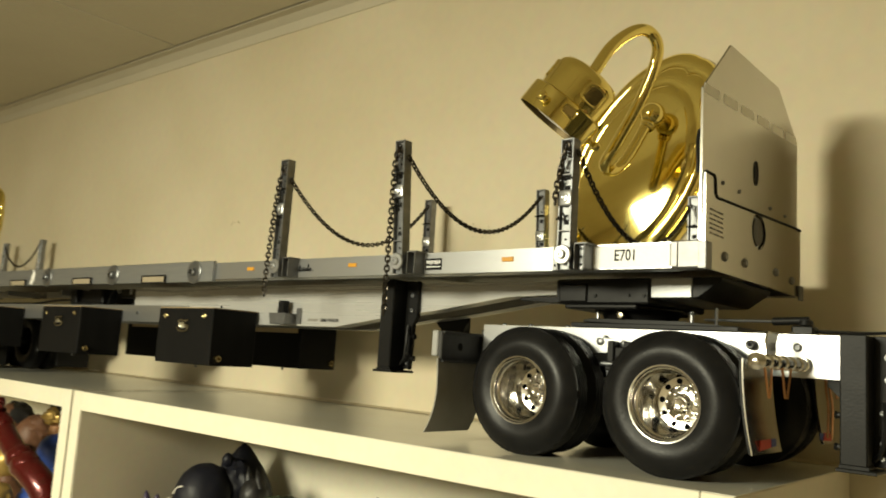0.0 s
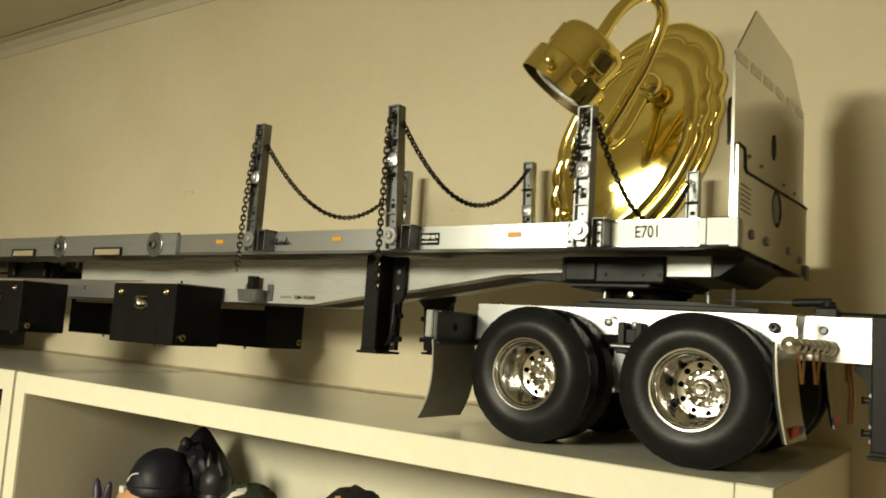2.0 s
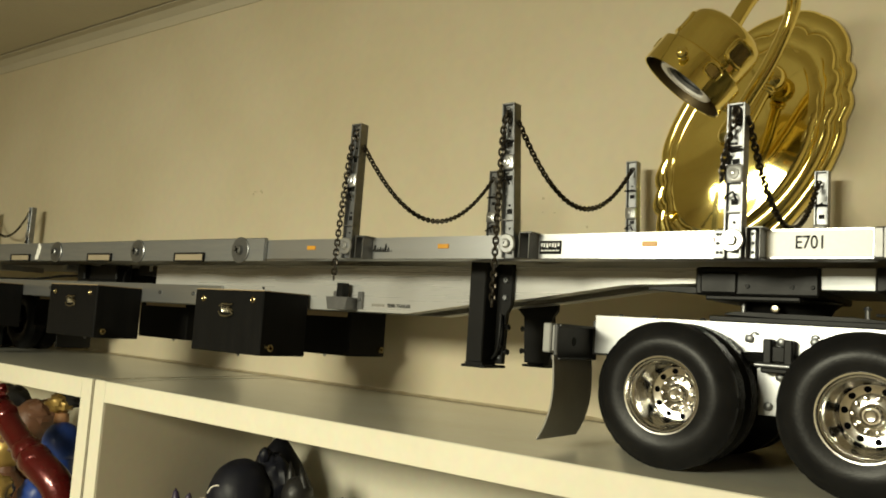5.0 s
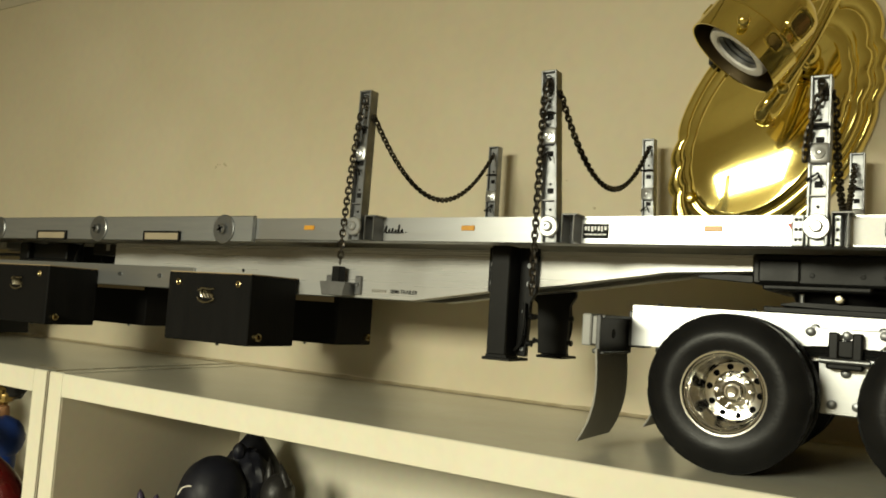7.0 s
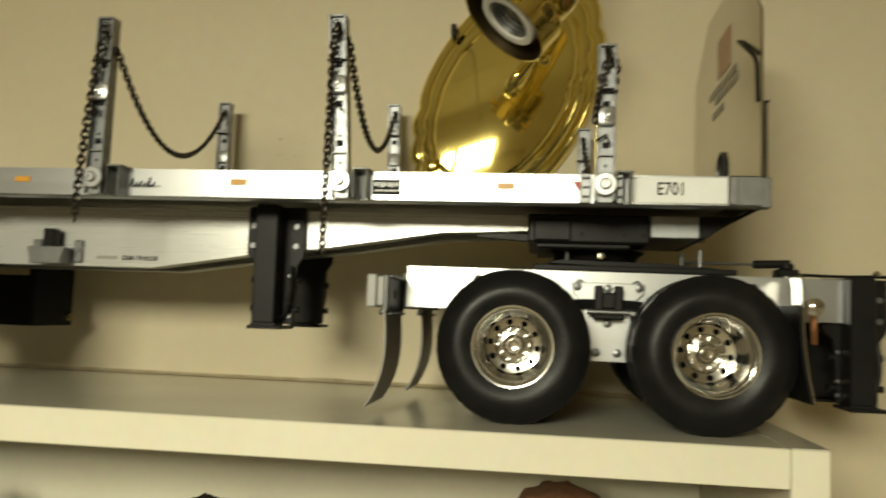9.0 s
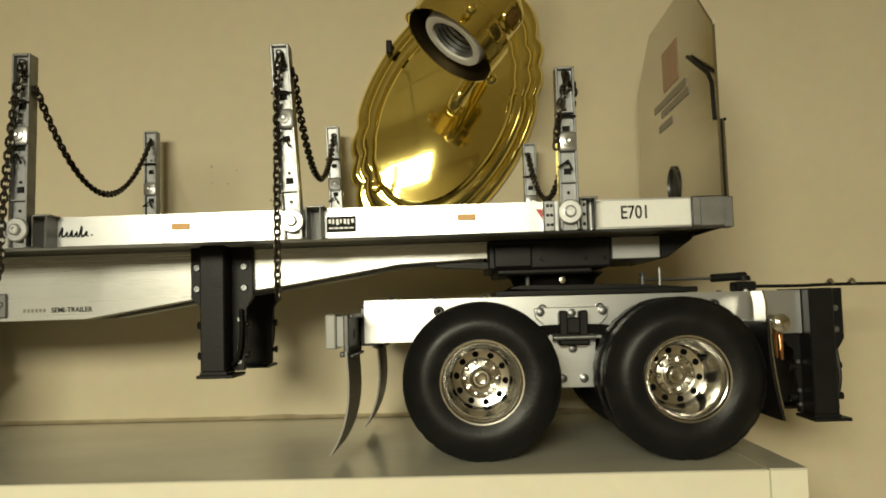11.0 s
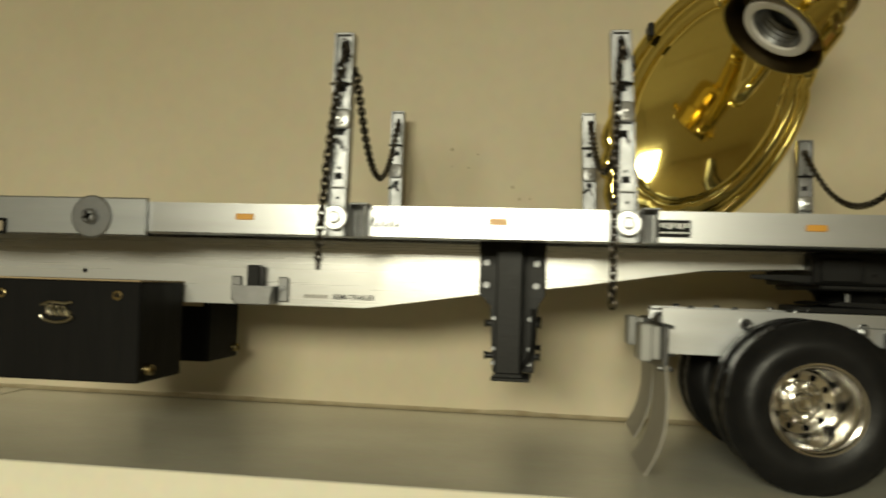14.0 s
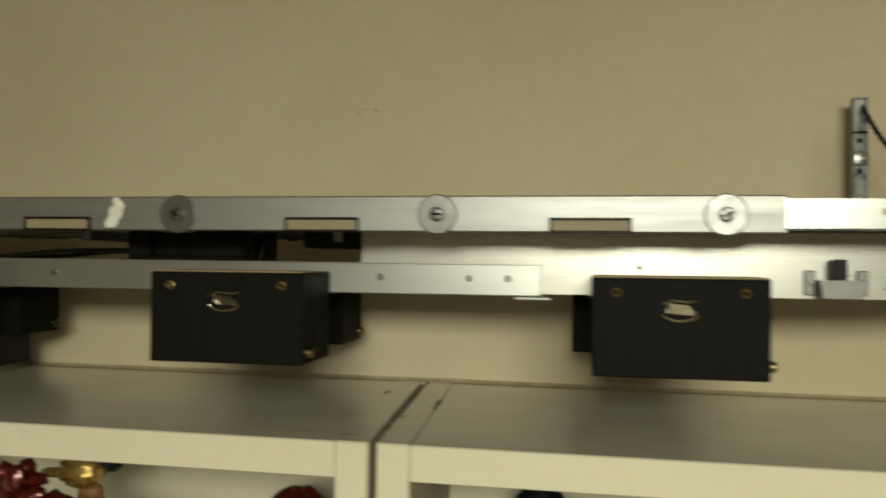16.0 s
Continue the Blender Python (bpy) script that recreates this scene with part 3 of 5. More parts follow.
def stake(x, xt, z1, y, near, spare):
    """An upright channel on the rail with its bracket, washers, and hooks. xt: how far its top leans along the trailer."""
    h = z1 - 0.1190
    shear = Matrix.Identity(4)
    shear[0][2] = xt / h
    m = Matrix.Translation((x, y, 0.1190)) @ shear
    w, t, d = 0.0049, 0.0013, 0.0042
    bm = B()
    box(bm, -w, -w + t, -d, d, 0, h, 0.0003)
    box(bm, w - t, w, -d, d, 0, h, 0.0003)
    box(bm, -w + t, w - t, -d * 0.35, d, 0, h - t, 0.0)
    box(bm, -w + t, w - t, -d, d, h - t, h, 0.0003)
    post = part("stake", bm, STEEL, trailer, "upright zinc channel stake", m)
    # solid black pieces carry the darkness of the stake's holes
    hole = B()
    for z in (0.030, 0.052, 0.074):
        if z < h - 0.012:
            box(hole, -0.0019, 0.0019, -d * 0.35 - 0.0005, -d * 0.3, z - 0.0016, z + 0.0016, 0.0002)
    for z in (0.019, 0.034, 0.062, 0.083):
        if z < h - 0.01:
            lathe(hole, [(0, 0.0), (0.0008, 0.0), (0.0008, 0.0005), (0, 0.0005)], (0, -d * 0.35, z), (0, -1, 0), 8)
    pieces("stake_hole", hole, INKSHADE, post, "black pieces painted as unlit holes in the stake", m)
    if near:
        joint = B()
        for z in (0.024, 0.060):
            box(joint, -w - 0.0001, w + 0.0001, -d - 0.0002, d, z, z + 0.0006)
        pieces("seam", joint, GREYMET, post, "", m)
    if near:
        part("washer", lathe(B(), [(0, 0), (0.0062, 0), (0.0062, 0.0010), (0.0056, 0.0016), (0.0030, 0.0016), (0.0030, 0.0030), (0.0022, 0.0036), (0.0012, 0.0036), (0.0010, 0.0026), (0, 0.0026)],
                         (0, -d, 0.0090), (0, -1, 0), 28), ALU, post, "round polished washer and bolt", m)
    zs = spare - 0.1190
    bm = box(B(), -0.0048, 0.0048, -d - 0.0012, -d + 0.0006, zs - 0.0050, zs + 0.0050, 0.0014, 2)
    lathe(bm, [(0, 0.0), (0.0030, 0.0), (0.0030, 0.0012), (0.0014, 0.0016), (0, 0.0010)], (0, -d - 0.0012, zs), (0, -1, 0), 16)
    part("clamp_plate", bm, ALU, post, "bright clamp plate", m)
    part("toggle", tube(B(), [(-0.0052, -d - 0.001, zs - 0.0135), (0.0, -d - 0.0015, zs - 0.0100), (0.0020, -d - 0.0012, zs - 0.0150)], 0.0007, 8), BLACK, post, "", m)
    part("hook", tube(B(), [(-0.0058, -d, h - 0.026), (0.001, -d - 0.0008, h - 0.0255), (0.0048, -d, h - 0.0262)], 0.0007, 8), BLACK, post, "", m)
    bk = B()
    mk = Matrix.Translation((x, y, 0)) if near else FLIP @ Matrix.Translation((x, 2 * YC - y, 0))
    for a, b in ((0.0058, 0.0066), (0.0130, 0.0138)):
        box(bk, a, b, -0.0010, 0.0125, 0.1194, 0.1356, 0.0003)
    box(bk, 0.0066, 0.0130, 0.0105, 0.0122, 0.1196, 0.1350, 0.0002)
    box(bk, 0.0060, 0.0152, -0.0008, 0.0120, 0.1350, 0.1360, 0.0003)
    part("stake_bracket", bk, GREYMET, trailer, "folded grey metal stake socket", mk)
    return post


NEAR_Y, FAR_Y = -0.0405, 0.1615
# x at the foot, lean, top height, clamp height
for x, lean, top, clamp in ((0.0478, 0.0002, 0.2030, 0.1640), (-0.0930, -0.0058, 0.2205, 0.1810), (-0.2352, 0.0015, 0.2205, 0.1770)):
    stake(x, lean, top, NEAR_Y, True, clamp)
for x, lean, top in ((0.0470, 0.0, 0.2050), (-0.1000, -0.0035, 0.2235), (-0.2440, 0.0, 0.2245), (-1.150, 0.0, 0.2245), (-1.300, 0.0, 0.2245)):
    stake(x, lean, top, FAR_Y, False, top - 0.045)
bm = B()
box(bm, 0.0353, 0.0412, -0.0365, -0.0295, 0.1190, 0.1352, 0.0006)
box(bm, 0.0545, 0.0580, -0.0365, -0.0295, 0.1190, 0.1352, 0.0006)
pieces("stake_clamp", bm, STEEL, trailer, "zinc clamp round the stake foot")
bm = B()
for x in (0.0375, 0.0395, 0.0562):
    for z in (0.1225, 0.1275, 0.1325):
        bolt(bm, (x, -0.0365, z), (0, -1, 0), 0.0009, 0.0007)
pieces("clamp_screw", bm, BLACK, trailer)

# chains: a swag across the deck from each stake to its mate, and a loose end hanging down
for xs, zs, xr, zr, low in ((0.0535, 0.1950, 0.0455, 0.1980, 0.1490), (-0.0925, 0.2080, -0.1020, 0.2170, 0.1670), (-0.2280, 0.2030, -0.2430, 0.2180, 0.1610)):
    part("chain", chain_mesh(hang((xs, NEAR_Y, zs), (xr, FAR_Y - 0.004, zr), low)), CHAIN, trailer, "blackened chain hanging across the deck")
for pts in ([(0.049, -0.0462, 0.199), (0.0475, -0.0470, 0.192), (0.0445, -0.0472, 0.180), (0.0425, -0.0470, 0.168), (0.0418, -0.0468, 0.157)],
            [(-0.0985, -0.0460, 0.214), (-0.0995, -0.0475, 0.200), (-0.1000, -0.0475, 0.170), (-0.1003, -0.0478, 0.130), (-0.1004, -0.0480, 0.087)],
            [(-0.2325, -0.0460, 0.214), (-0.2345, -0.0475, 0.200), (-0.2385, -0.0478, 0.165), (-0.2415, -0.0480, 0.125), (-0.2420, -0.0480, 0.1010)]):
    part("chain", chain_mesh(smooth_path(pts, 8)), CHAIN, trailer, "blackened chain end hanging from a stake")
part("chain", chain_mesh(hang((-1.150, FAR_Y - 0.004, 0.219), (-1.300, FAR_Y - 0.004, 0.219), 0.178), pitch=0.004), CHAIN, trailer, "blackened chain hanging between far stakes")
bm = B()
for x, z in ((0.0482, 0.1965), (-0.0985, 0.2125), (-0.2330, 0.2125)):
    for k in range(5):
        tube(bm, [(x + 0.0016 * math.cos(a) + 0.0004 * k, -0.0445 + 0.001 * math.sin(a * 2 + k), z + 0.003 - 0.0018 * k + 0.0016 * math.sin(a)) for a in (2 * math.pi * i / 10 for i in range(10))], 0.0005, 5, True)
tagged(part("chain_knot", bm, CHAIN, trailer, "knotted chain ends at the stake tops"), kind="stuff")


def tool_box(x0, x1, flip):
    b = part("tool_box", box(B(), x0, x1, -0.0255, 0.0260, 0.0390, 0.0930, 0.0009), BOXBLK, trailer, "black wooden box with brass screws", flip)
    part("box_lid_edge", box(B(), x0 + 0.0006, x1 - 0.0006, -0.0248, 0.0275, 0.0930, 0.0938, 0.0002), RAWWOOD, b, "raw plywood top edge", flip)
    part("plywood_strip", box(B(), x0 + 0.0120, x1 - 0.0050, 0.0260, 0.0266, 0.0765, 0.0905, 0.0002), RAWWOOD, b, "raw plywood strip on the inner face", flip)
    xc = (x0 + x1) / 2
    sc = B()
    for x, z in ((x0 + 0.013, 0.0850), (x1 - 0.013, 0.0855)):
        lathe(sc, [(0.0013, 0.0), (0.0014, 0.0008), (0.0020, 0.0012), (0.0027, 0.0008), (0.0028, 0.0)], (x, -0.0255, z), (0, -1, 0), 14)
    lathe(sc, [(0.0, 0.0010), (0.0016, 0.0012), (0.0018, 0.0040), (0.0024, 0.0044), (0.0031, 0.0038), (0.0033, 0.0)], (x1, -0.0170, 0.0460), (1, 0, 0), 16)
    pieces("brass_screw", sc, SCREWB, b, "brass cup screws", flip)
    la = B()
    prism(la, [(xc - 0.0080, 0.0742), (xc + 0.0060, 0.0730), (xc + 0.0088, 0.0752), (xc + 0.0040, 0.0790), (xc - 0.0060, 0.0798)], "y", -0.0264, -0.0254, 0.0003)
    for k in range(4):
        tube(la, [(xc - 0.0062 + 0.0036 * k, -0.0266, 0.0800 - 0.0006 * k), (xc - 0.0050 + 0.0036 * k, -0.0280, 0.0768), (xc - 0.0030 + 0.0034 * k, -0.0268, 0.0736)], 0.0008, 8)
    tube(la, [(xc + 0.0090 * math.cos(a), -0.0270, 0.0738 - 0.0036 * math.sin(a)) for a in (math.pi * i / 10 for i in range(11))], 0.0010, 8)
    tube(la, [(xc - 0.0095, -0.0265, 0.0790), (xc - 0.004, -0.0276, 0.0812), (xc + 0.005, -0.0275, 0.0804), (xc + 0.0085, -0.0266, 0.0812)], 0.0009, 8)
    part("latch", la, OLDBRASS, b, "small brass latch", flip)
    part("peg", rod(B(), (xc - 0.012, 0.0, 0.0392), (xc - 0.012, 0.0, 0.0356), 0.0014, 10), STEEL, b, "", flip)


for x0, x1 in ((-0.4375, -0.3445), (-0.6990, -0.6030), (-0.9600, -0.8675)):
    tool_box(x0, x1, None)
    tool_box(x0 - 0.0125, x1 - 0.0125, FLIP)

# pocket brackets on the beams
for flip in (None, FLIP):
    bm = B()
    prism(bm, [(-0.3080, 0.0825), (-0.2880, 0.0825), (-0.2855, 0.0925), (-0.3105, 0.0925)], "y", 0.0130, 0.0142)
    box(bm, -0.3090, -0.3078, 0.0135, 0.0280, 0.0822, 0.0925, 0.0003)
    box(bm, -0.2882, -0.2870, 0.0135, 0.0280, 0.0822, 0.0925, 0.0003)
    box(bm, -0.3085, -0.2875, 0.0135, 0.0280, 0.0818, 0.0828, 0.0003)
    box(bm, -0.3155, -0.3092, 0.0262, 0.0284, 0.0835, 0.0980, 0.0006)
    box(bm, -0.2868, -0.2805, 0.0262, 0.0284, 0.0835, 0.0980, 0.0006)
    pocket = part("pocket_bracket", bm, GREYMET, trailer, "grey folded pocket bracket", flip)
    bm = B()
    for x in (-0.3124, -0.2836):
        bolt(bm, (x, 0.0262, 0.0915), (0, -1, 0), 0.0016, 0.0012)
    pieces("screw", bm, STEEL, pocket, "", flip)
    part("black_wedge", box(B(), -0.3025, -0.2945, 0.0165, 0.0245, 0.0830, 0.1045, 0.0008), BLACK, trailer, "black block standing in the pocket", flip)


def landing_leg(xc, dz, thing, flip, deep=0.0):
    z1, y = 0.1215 + dz, 0.0262 + deep
    bm = B()
    prism(bm, [(xc - 0.0185, z1), (xc + 0.0185, z1), (xc + 0.0185, z1 - 0.0300), (xc + 0.0140, z1 - 0.0360), (xc + 0.0130, 0.0485 + dz), (xc - 0.0100, 0.0485 + dz),
               (xc - 0.0115, z1 - 0.0360), (xc - 0.0185, z1 - 0.0300)], "y", y - 0.0022, y + 0.0022, 0.0004)
    box(bm, xc - 0.0080, xc + 0.0062, y - 0.0185, y - 0.0020, 0.0490 + dz, z1, 0.0008)
    for z in (z1 - 0.046, z1 - 0.064):
        rod(bm, (xc - 0.0150, y, z), (xc + 0.0165, y, z), 0.0017, 10)
        for x in (xc - 0.0150, xc + 0.0150):
            rod(bm, (x, y, z), (x + 0.0015, y, z), 0.0024, 6)
    leg = part("landing_leg", bm, BLACK, thing, "black plastic landing leg", flip)
    foot = box(B(), xc - 0.0095, xc + 0.0115, y - 0.0215, y + 0.0060, 0.0455 + dz, 0.0475 + dz, 0.0004)
    box(foot, xc - 0.0085, xc + 0.0068, y - 0.0180, y - 0.001, 0.0474 + dz, 0.0492 + dz)
    part("foot_plate", foot, BLACK, leg, "flat black foot plate", flip)
    sc = B()
    for z in (z1 - 0.012, z1 - 0.0245):
        for x in (xc - 0.0145, xc + 0.0135):
            bolt(sc, (x, y - 0.0022, z), (0, -1, 0), 0.0021, 0.0016)
    for z in (z1 - 0.043, z1 - 0.060, z1 - 0.068):
        bolt(sc, (xc + 0.0105, y - 0.0022, z), (0, -1, 0), 0.0015, 0.0012)
        bolt(sc, (xc - 0.0098, y - 0.0022, z), (0, -1, 0), 0.0013, 0.0012)
    pieces("screw", sc, STEEL, leg, "bright screws", flip)
    part("crank_rod", tube(B(), smooth_path([(xc + 0.0120, y - 0.0050, z1 - 0.037), (xc + 0.0125, y - 0.0065, z1 - 0.052), (xc + 0.0105, y - 0.0060, z1 - 0.064), (xc + 0.0065, y - 0.0060, z1 - 0.0695)], 5), 0.0012, 8), BLACK, leg, "", flip)


for flip in (None, FLIP):
    landing_leg(-0.1500, 0.0, trailer, flip)

# king-pin box, pale tail box and sloped end under the front of the deck
bm = box(B(), 0.0075, 0.0785, 0.0140, 2 * YC - 0.0140, 0.1025, 0.1196, 0.0012)
box(bm, 0.0125, 0.0680, 0.0180, 2 * YC - 0.0180, 0.0995, 0.1030, 0.0010)
box(bm, 0.0110, 0.0330, 0.0126, 0.0142, 0.1035, 0.1165, 0.0010)
part("coupler_box", bm, BLACK, trailer, "black plastic coupler housing")
bm = B()
for x in (0.039, 0.064, 0.075):
    bolt(bm, (x, 0.0140, 0.108), (0, -1, 0), 0.0013, 0.0010)
pieces("coupler_screw", bm, BLACK, trailer)
part("coupler_lever", prism(B(), [(-0.0230, 0.1048), (0.006, 0.1028), (0.012, 0.1040), (0.012, 0.1070), (-0.004, 0.1072), (-0.0230, 0.1070)], "y", 0.0150, 0.0190, 0.0004), BLACK, trailer, "black coupler lever")
part("end_box", box(B(), 0.0790, 0.1070, 0.0150, 2 * YC - 0.0150, 0.1065, 0.1196, 0.0006), ALU2, trailer, "silver box section at the deck end")
part("end_wedge", prism(B(), [(0.1072, 0.1065), (0.1110, 0.1068), (0.1255, 0.1170), (0.1265, 0.1196), (0.1072, 0.1196)], "y", 0.0150, 2 * YC - 0.0150, 0.0005), BLACK, trailer, "black sloped end piece")
part("turntable", lathe(B(), [(0, 0.0), (0.024, 0.0), (0.025, 0.001), (0.027, 0.0050), (0.031, 0.0080), (0.031, 0.0092), (0, 0.0092)], (0.050, YC, 0.0925), (0, 0, 1), 32), BLACK, trailer, "black king-pin turntable")

# headboard: an upper plate with cut corners and a bolted lower plate
y0, y1 = YC - DY, YC + DY
def holed_plate(outline, holes, x0, x1):
    """A flat plate across the trailer with round openings cut through it. holes: y, z, half width, half height."""
    bm = B()
    loops = [[Vector((x0, p[0], p[1])) for p in outline]]
    loops += [[Vector((x0, y + a * math.cos(t), z + b * math.sin(t))) for t in (2 * math.pi * k / 28 for k in range(28))] for y, z, a, b in holes]
    edges = []
    for loop in loops:
        v = [bm.verts.new(p) for p in loop]
        edges += [bm.edges.new((p, q)) for p, q in zip(v, v[1:] + v[:1])]
    faces = [f for f in bmesh.ops.triangle_fill(bm, edges=edges, use_beauty=True)["geom"] if isinstance(f, bmesh.types.BMFace)]
    out = bmesh.ops.extrude_face_region(bm, geom=faces)
    bmesh.ops.translate(bm, verts=[q for q in out["geom"] if isinstance(q, bmesh.types.BMVert)], vec=(x1 - x0, 0, 0))
    return bm


HOLE_LOW = (YC, 0.1545, 0.0135, 0.0120)
board = part("headboard", holed_plate([(y0, 0.1215), (y0, 0.2270), (YC - 0.0470, 0.2680), (YC + 0.0470, 0.2680), (y1, 0.2370), (y1, 0.1215)], [HOLE_LOW], 0.1292, 0.1306), PLATE, trailer,
             "tall mirror-like metal headboard with cut corners")
low = [(y0, 0.1198), (y0, 0.1755), (y0 + 0.0125, 0.1755), (y0 + 0.0140, 0.1735), (y0 + 0.0150, 0.1650), (y0 + 0.0180, 0.1630), (y1 - 0.0140, 0.1690), (y1, 0.1690), (y1, 0.1198)]
part("lower_plate", holed_plate(low, [HOLE_LOW], 0.1318, 0.1330), PLATE, board, "bolted lower plate of the headboard")
# shade of the plate's gap and stepped edge, put in as black sheet and line
part("plate_gap_shade", holed_plate([(a - 0.0012 * (a > y0 + 0.003 and a < y1 - 0.003), b + 0.0010) for a, b in low], [HOLE_LOW], 0.1307, 0.1317), INKSHADE, board, "black sheet painted as the shadow gap under the lower plate")
part("plate_seam_shade", tube(B(), [(0.1331, a, b + 0.0006) for a, b in low[1:-1]], 0.0009, 8), INKSHADE, board, "stepped seam of the lower plate, its shade drawn as a black line")
# recess drawn as a black disc, its shade in the colour
part("round_hole", lathe(B(), [(0, 0.0002), (0.85, 0.0002), (0.95, 0.0006), (1.0, 0.0)], (0.1306, YC, 0.1945), (1, 0, 0), 28, u=(0, 1, 0), sx=0.0042, sy=0.0085), INKSHADE, board, "black disc painted as a dark round recess")
sc = B()
for y, z in ((YC - 0.060, 0.1300), (YC - 0.026, 0.1305), (YC + 0.035, 0.1320), (YC + 0.070, 0.1300)):
    lathe(sc, [(0, 0.0016), (0.0022, 0.0016), (0.0030, 0.0006), (0.0030, 0.0)], (0.1330, y, z), (1, 0, 0), 6)
for y in (YC - 0.058, YC - 0.030, YC + 0.030, YC + 0.062):
    bolt(sc, (0.1306, y, 0.1760), (1, 0, 0), 0.0013, 0.0009)
pieces("plate_bolt", sc, GREYMET, board)
tx = B()
for k in range(6):
    for j in range(4):
        box(tx, 0.1330, 0.1332, y0 + 0.0065 + 0.0055 * j, y0 + 0.0110 + 0.0055 * j - 0.0010 * ((k + j) % 2), 0.1545 - 0.0028 * k, 0.1556 - 0.0028 * k)
pieces("label_bar", tx, GREYINK, board, "small unreadable grey lettering")
tx = B()
for k in range(6):
    a = y0 + 0.0015 + 0.0305 * k
    prism(tx, [(a, 0.2245 + 0.058 * (a - y0)), (a + 0.0235, 0.2258 + 0.058 * (a - y0)), (a + 0.0235, 0.2318 + 0.058 * (a - y0)), (a, 0.2305 + 0.058 * (a - y0))], "x", 0.1306, 0.1308)
pieces("pale_dash", tx, PALEDASH, board, "row of pale worn dashes")
part("end_post", box(B(), 0.1292, 0.1345, y0 - 0.0012, y0 + 0.0075, 0.1190, 0.1352, 0.0005), GREYMET, trailer, "grey corner post")
part("end_post", box(B(), 0.1331, 0.1352, y1 - 0.0070, y1 + 0.0010, 0.1170, 0.1280, 0.0005), GREYMET, trailer, "grey corner post")
inner = B()
box(inner, 0.1288, 0.1291, YC - 0.022, YC + 0.014, 0.2180, 0.2440, 0.0001)
part("square_sticker", inner, FADEDRED, board, "faded red square sticker")
inner = B()
for k, (a, b, z) in enumerate(((-0.038, 0.040, 0.2120), (-0.042, 0.022, 0.2055), (-0.004, 0.030, 0.1970))):
    box(inner, 0.1288, 0.1291, YC + a, YC + b, z - 0.0025, z + 0.0022)
pieces("lettering_bar", inner, FADEDINK, board, "grey unreadable lettering")
inner = lathe(B(), [(0.0, -0.0002), (0.0090, -0.0002), (0.0093, 0.0), (0.0093, 0.0035), (0.0125, 0.0036), (0.0128, 0.0046), (0.0110, 0.0052), (0.0104, 0.0030), (0, 0.0016)], (0.1325, YC, 0.1545), (-1, 0, 0), 28)
part("plug", inner, DARKSTEEL, board, "round dark metal plug in the headboard")
part("black_rod", tube(B(), [(0.1280, YC - 0.047, 0.2235), (0.1270, y0 + 0.004, 0.2020), (0.1275, y0 + 0.0005, 0.1960), (0.1280, y0 + 0.0005, 0.1760)], 0.0012, 10), BLACK, board, "thin black bent rod")

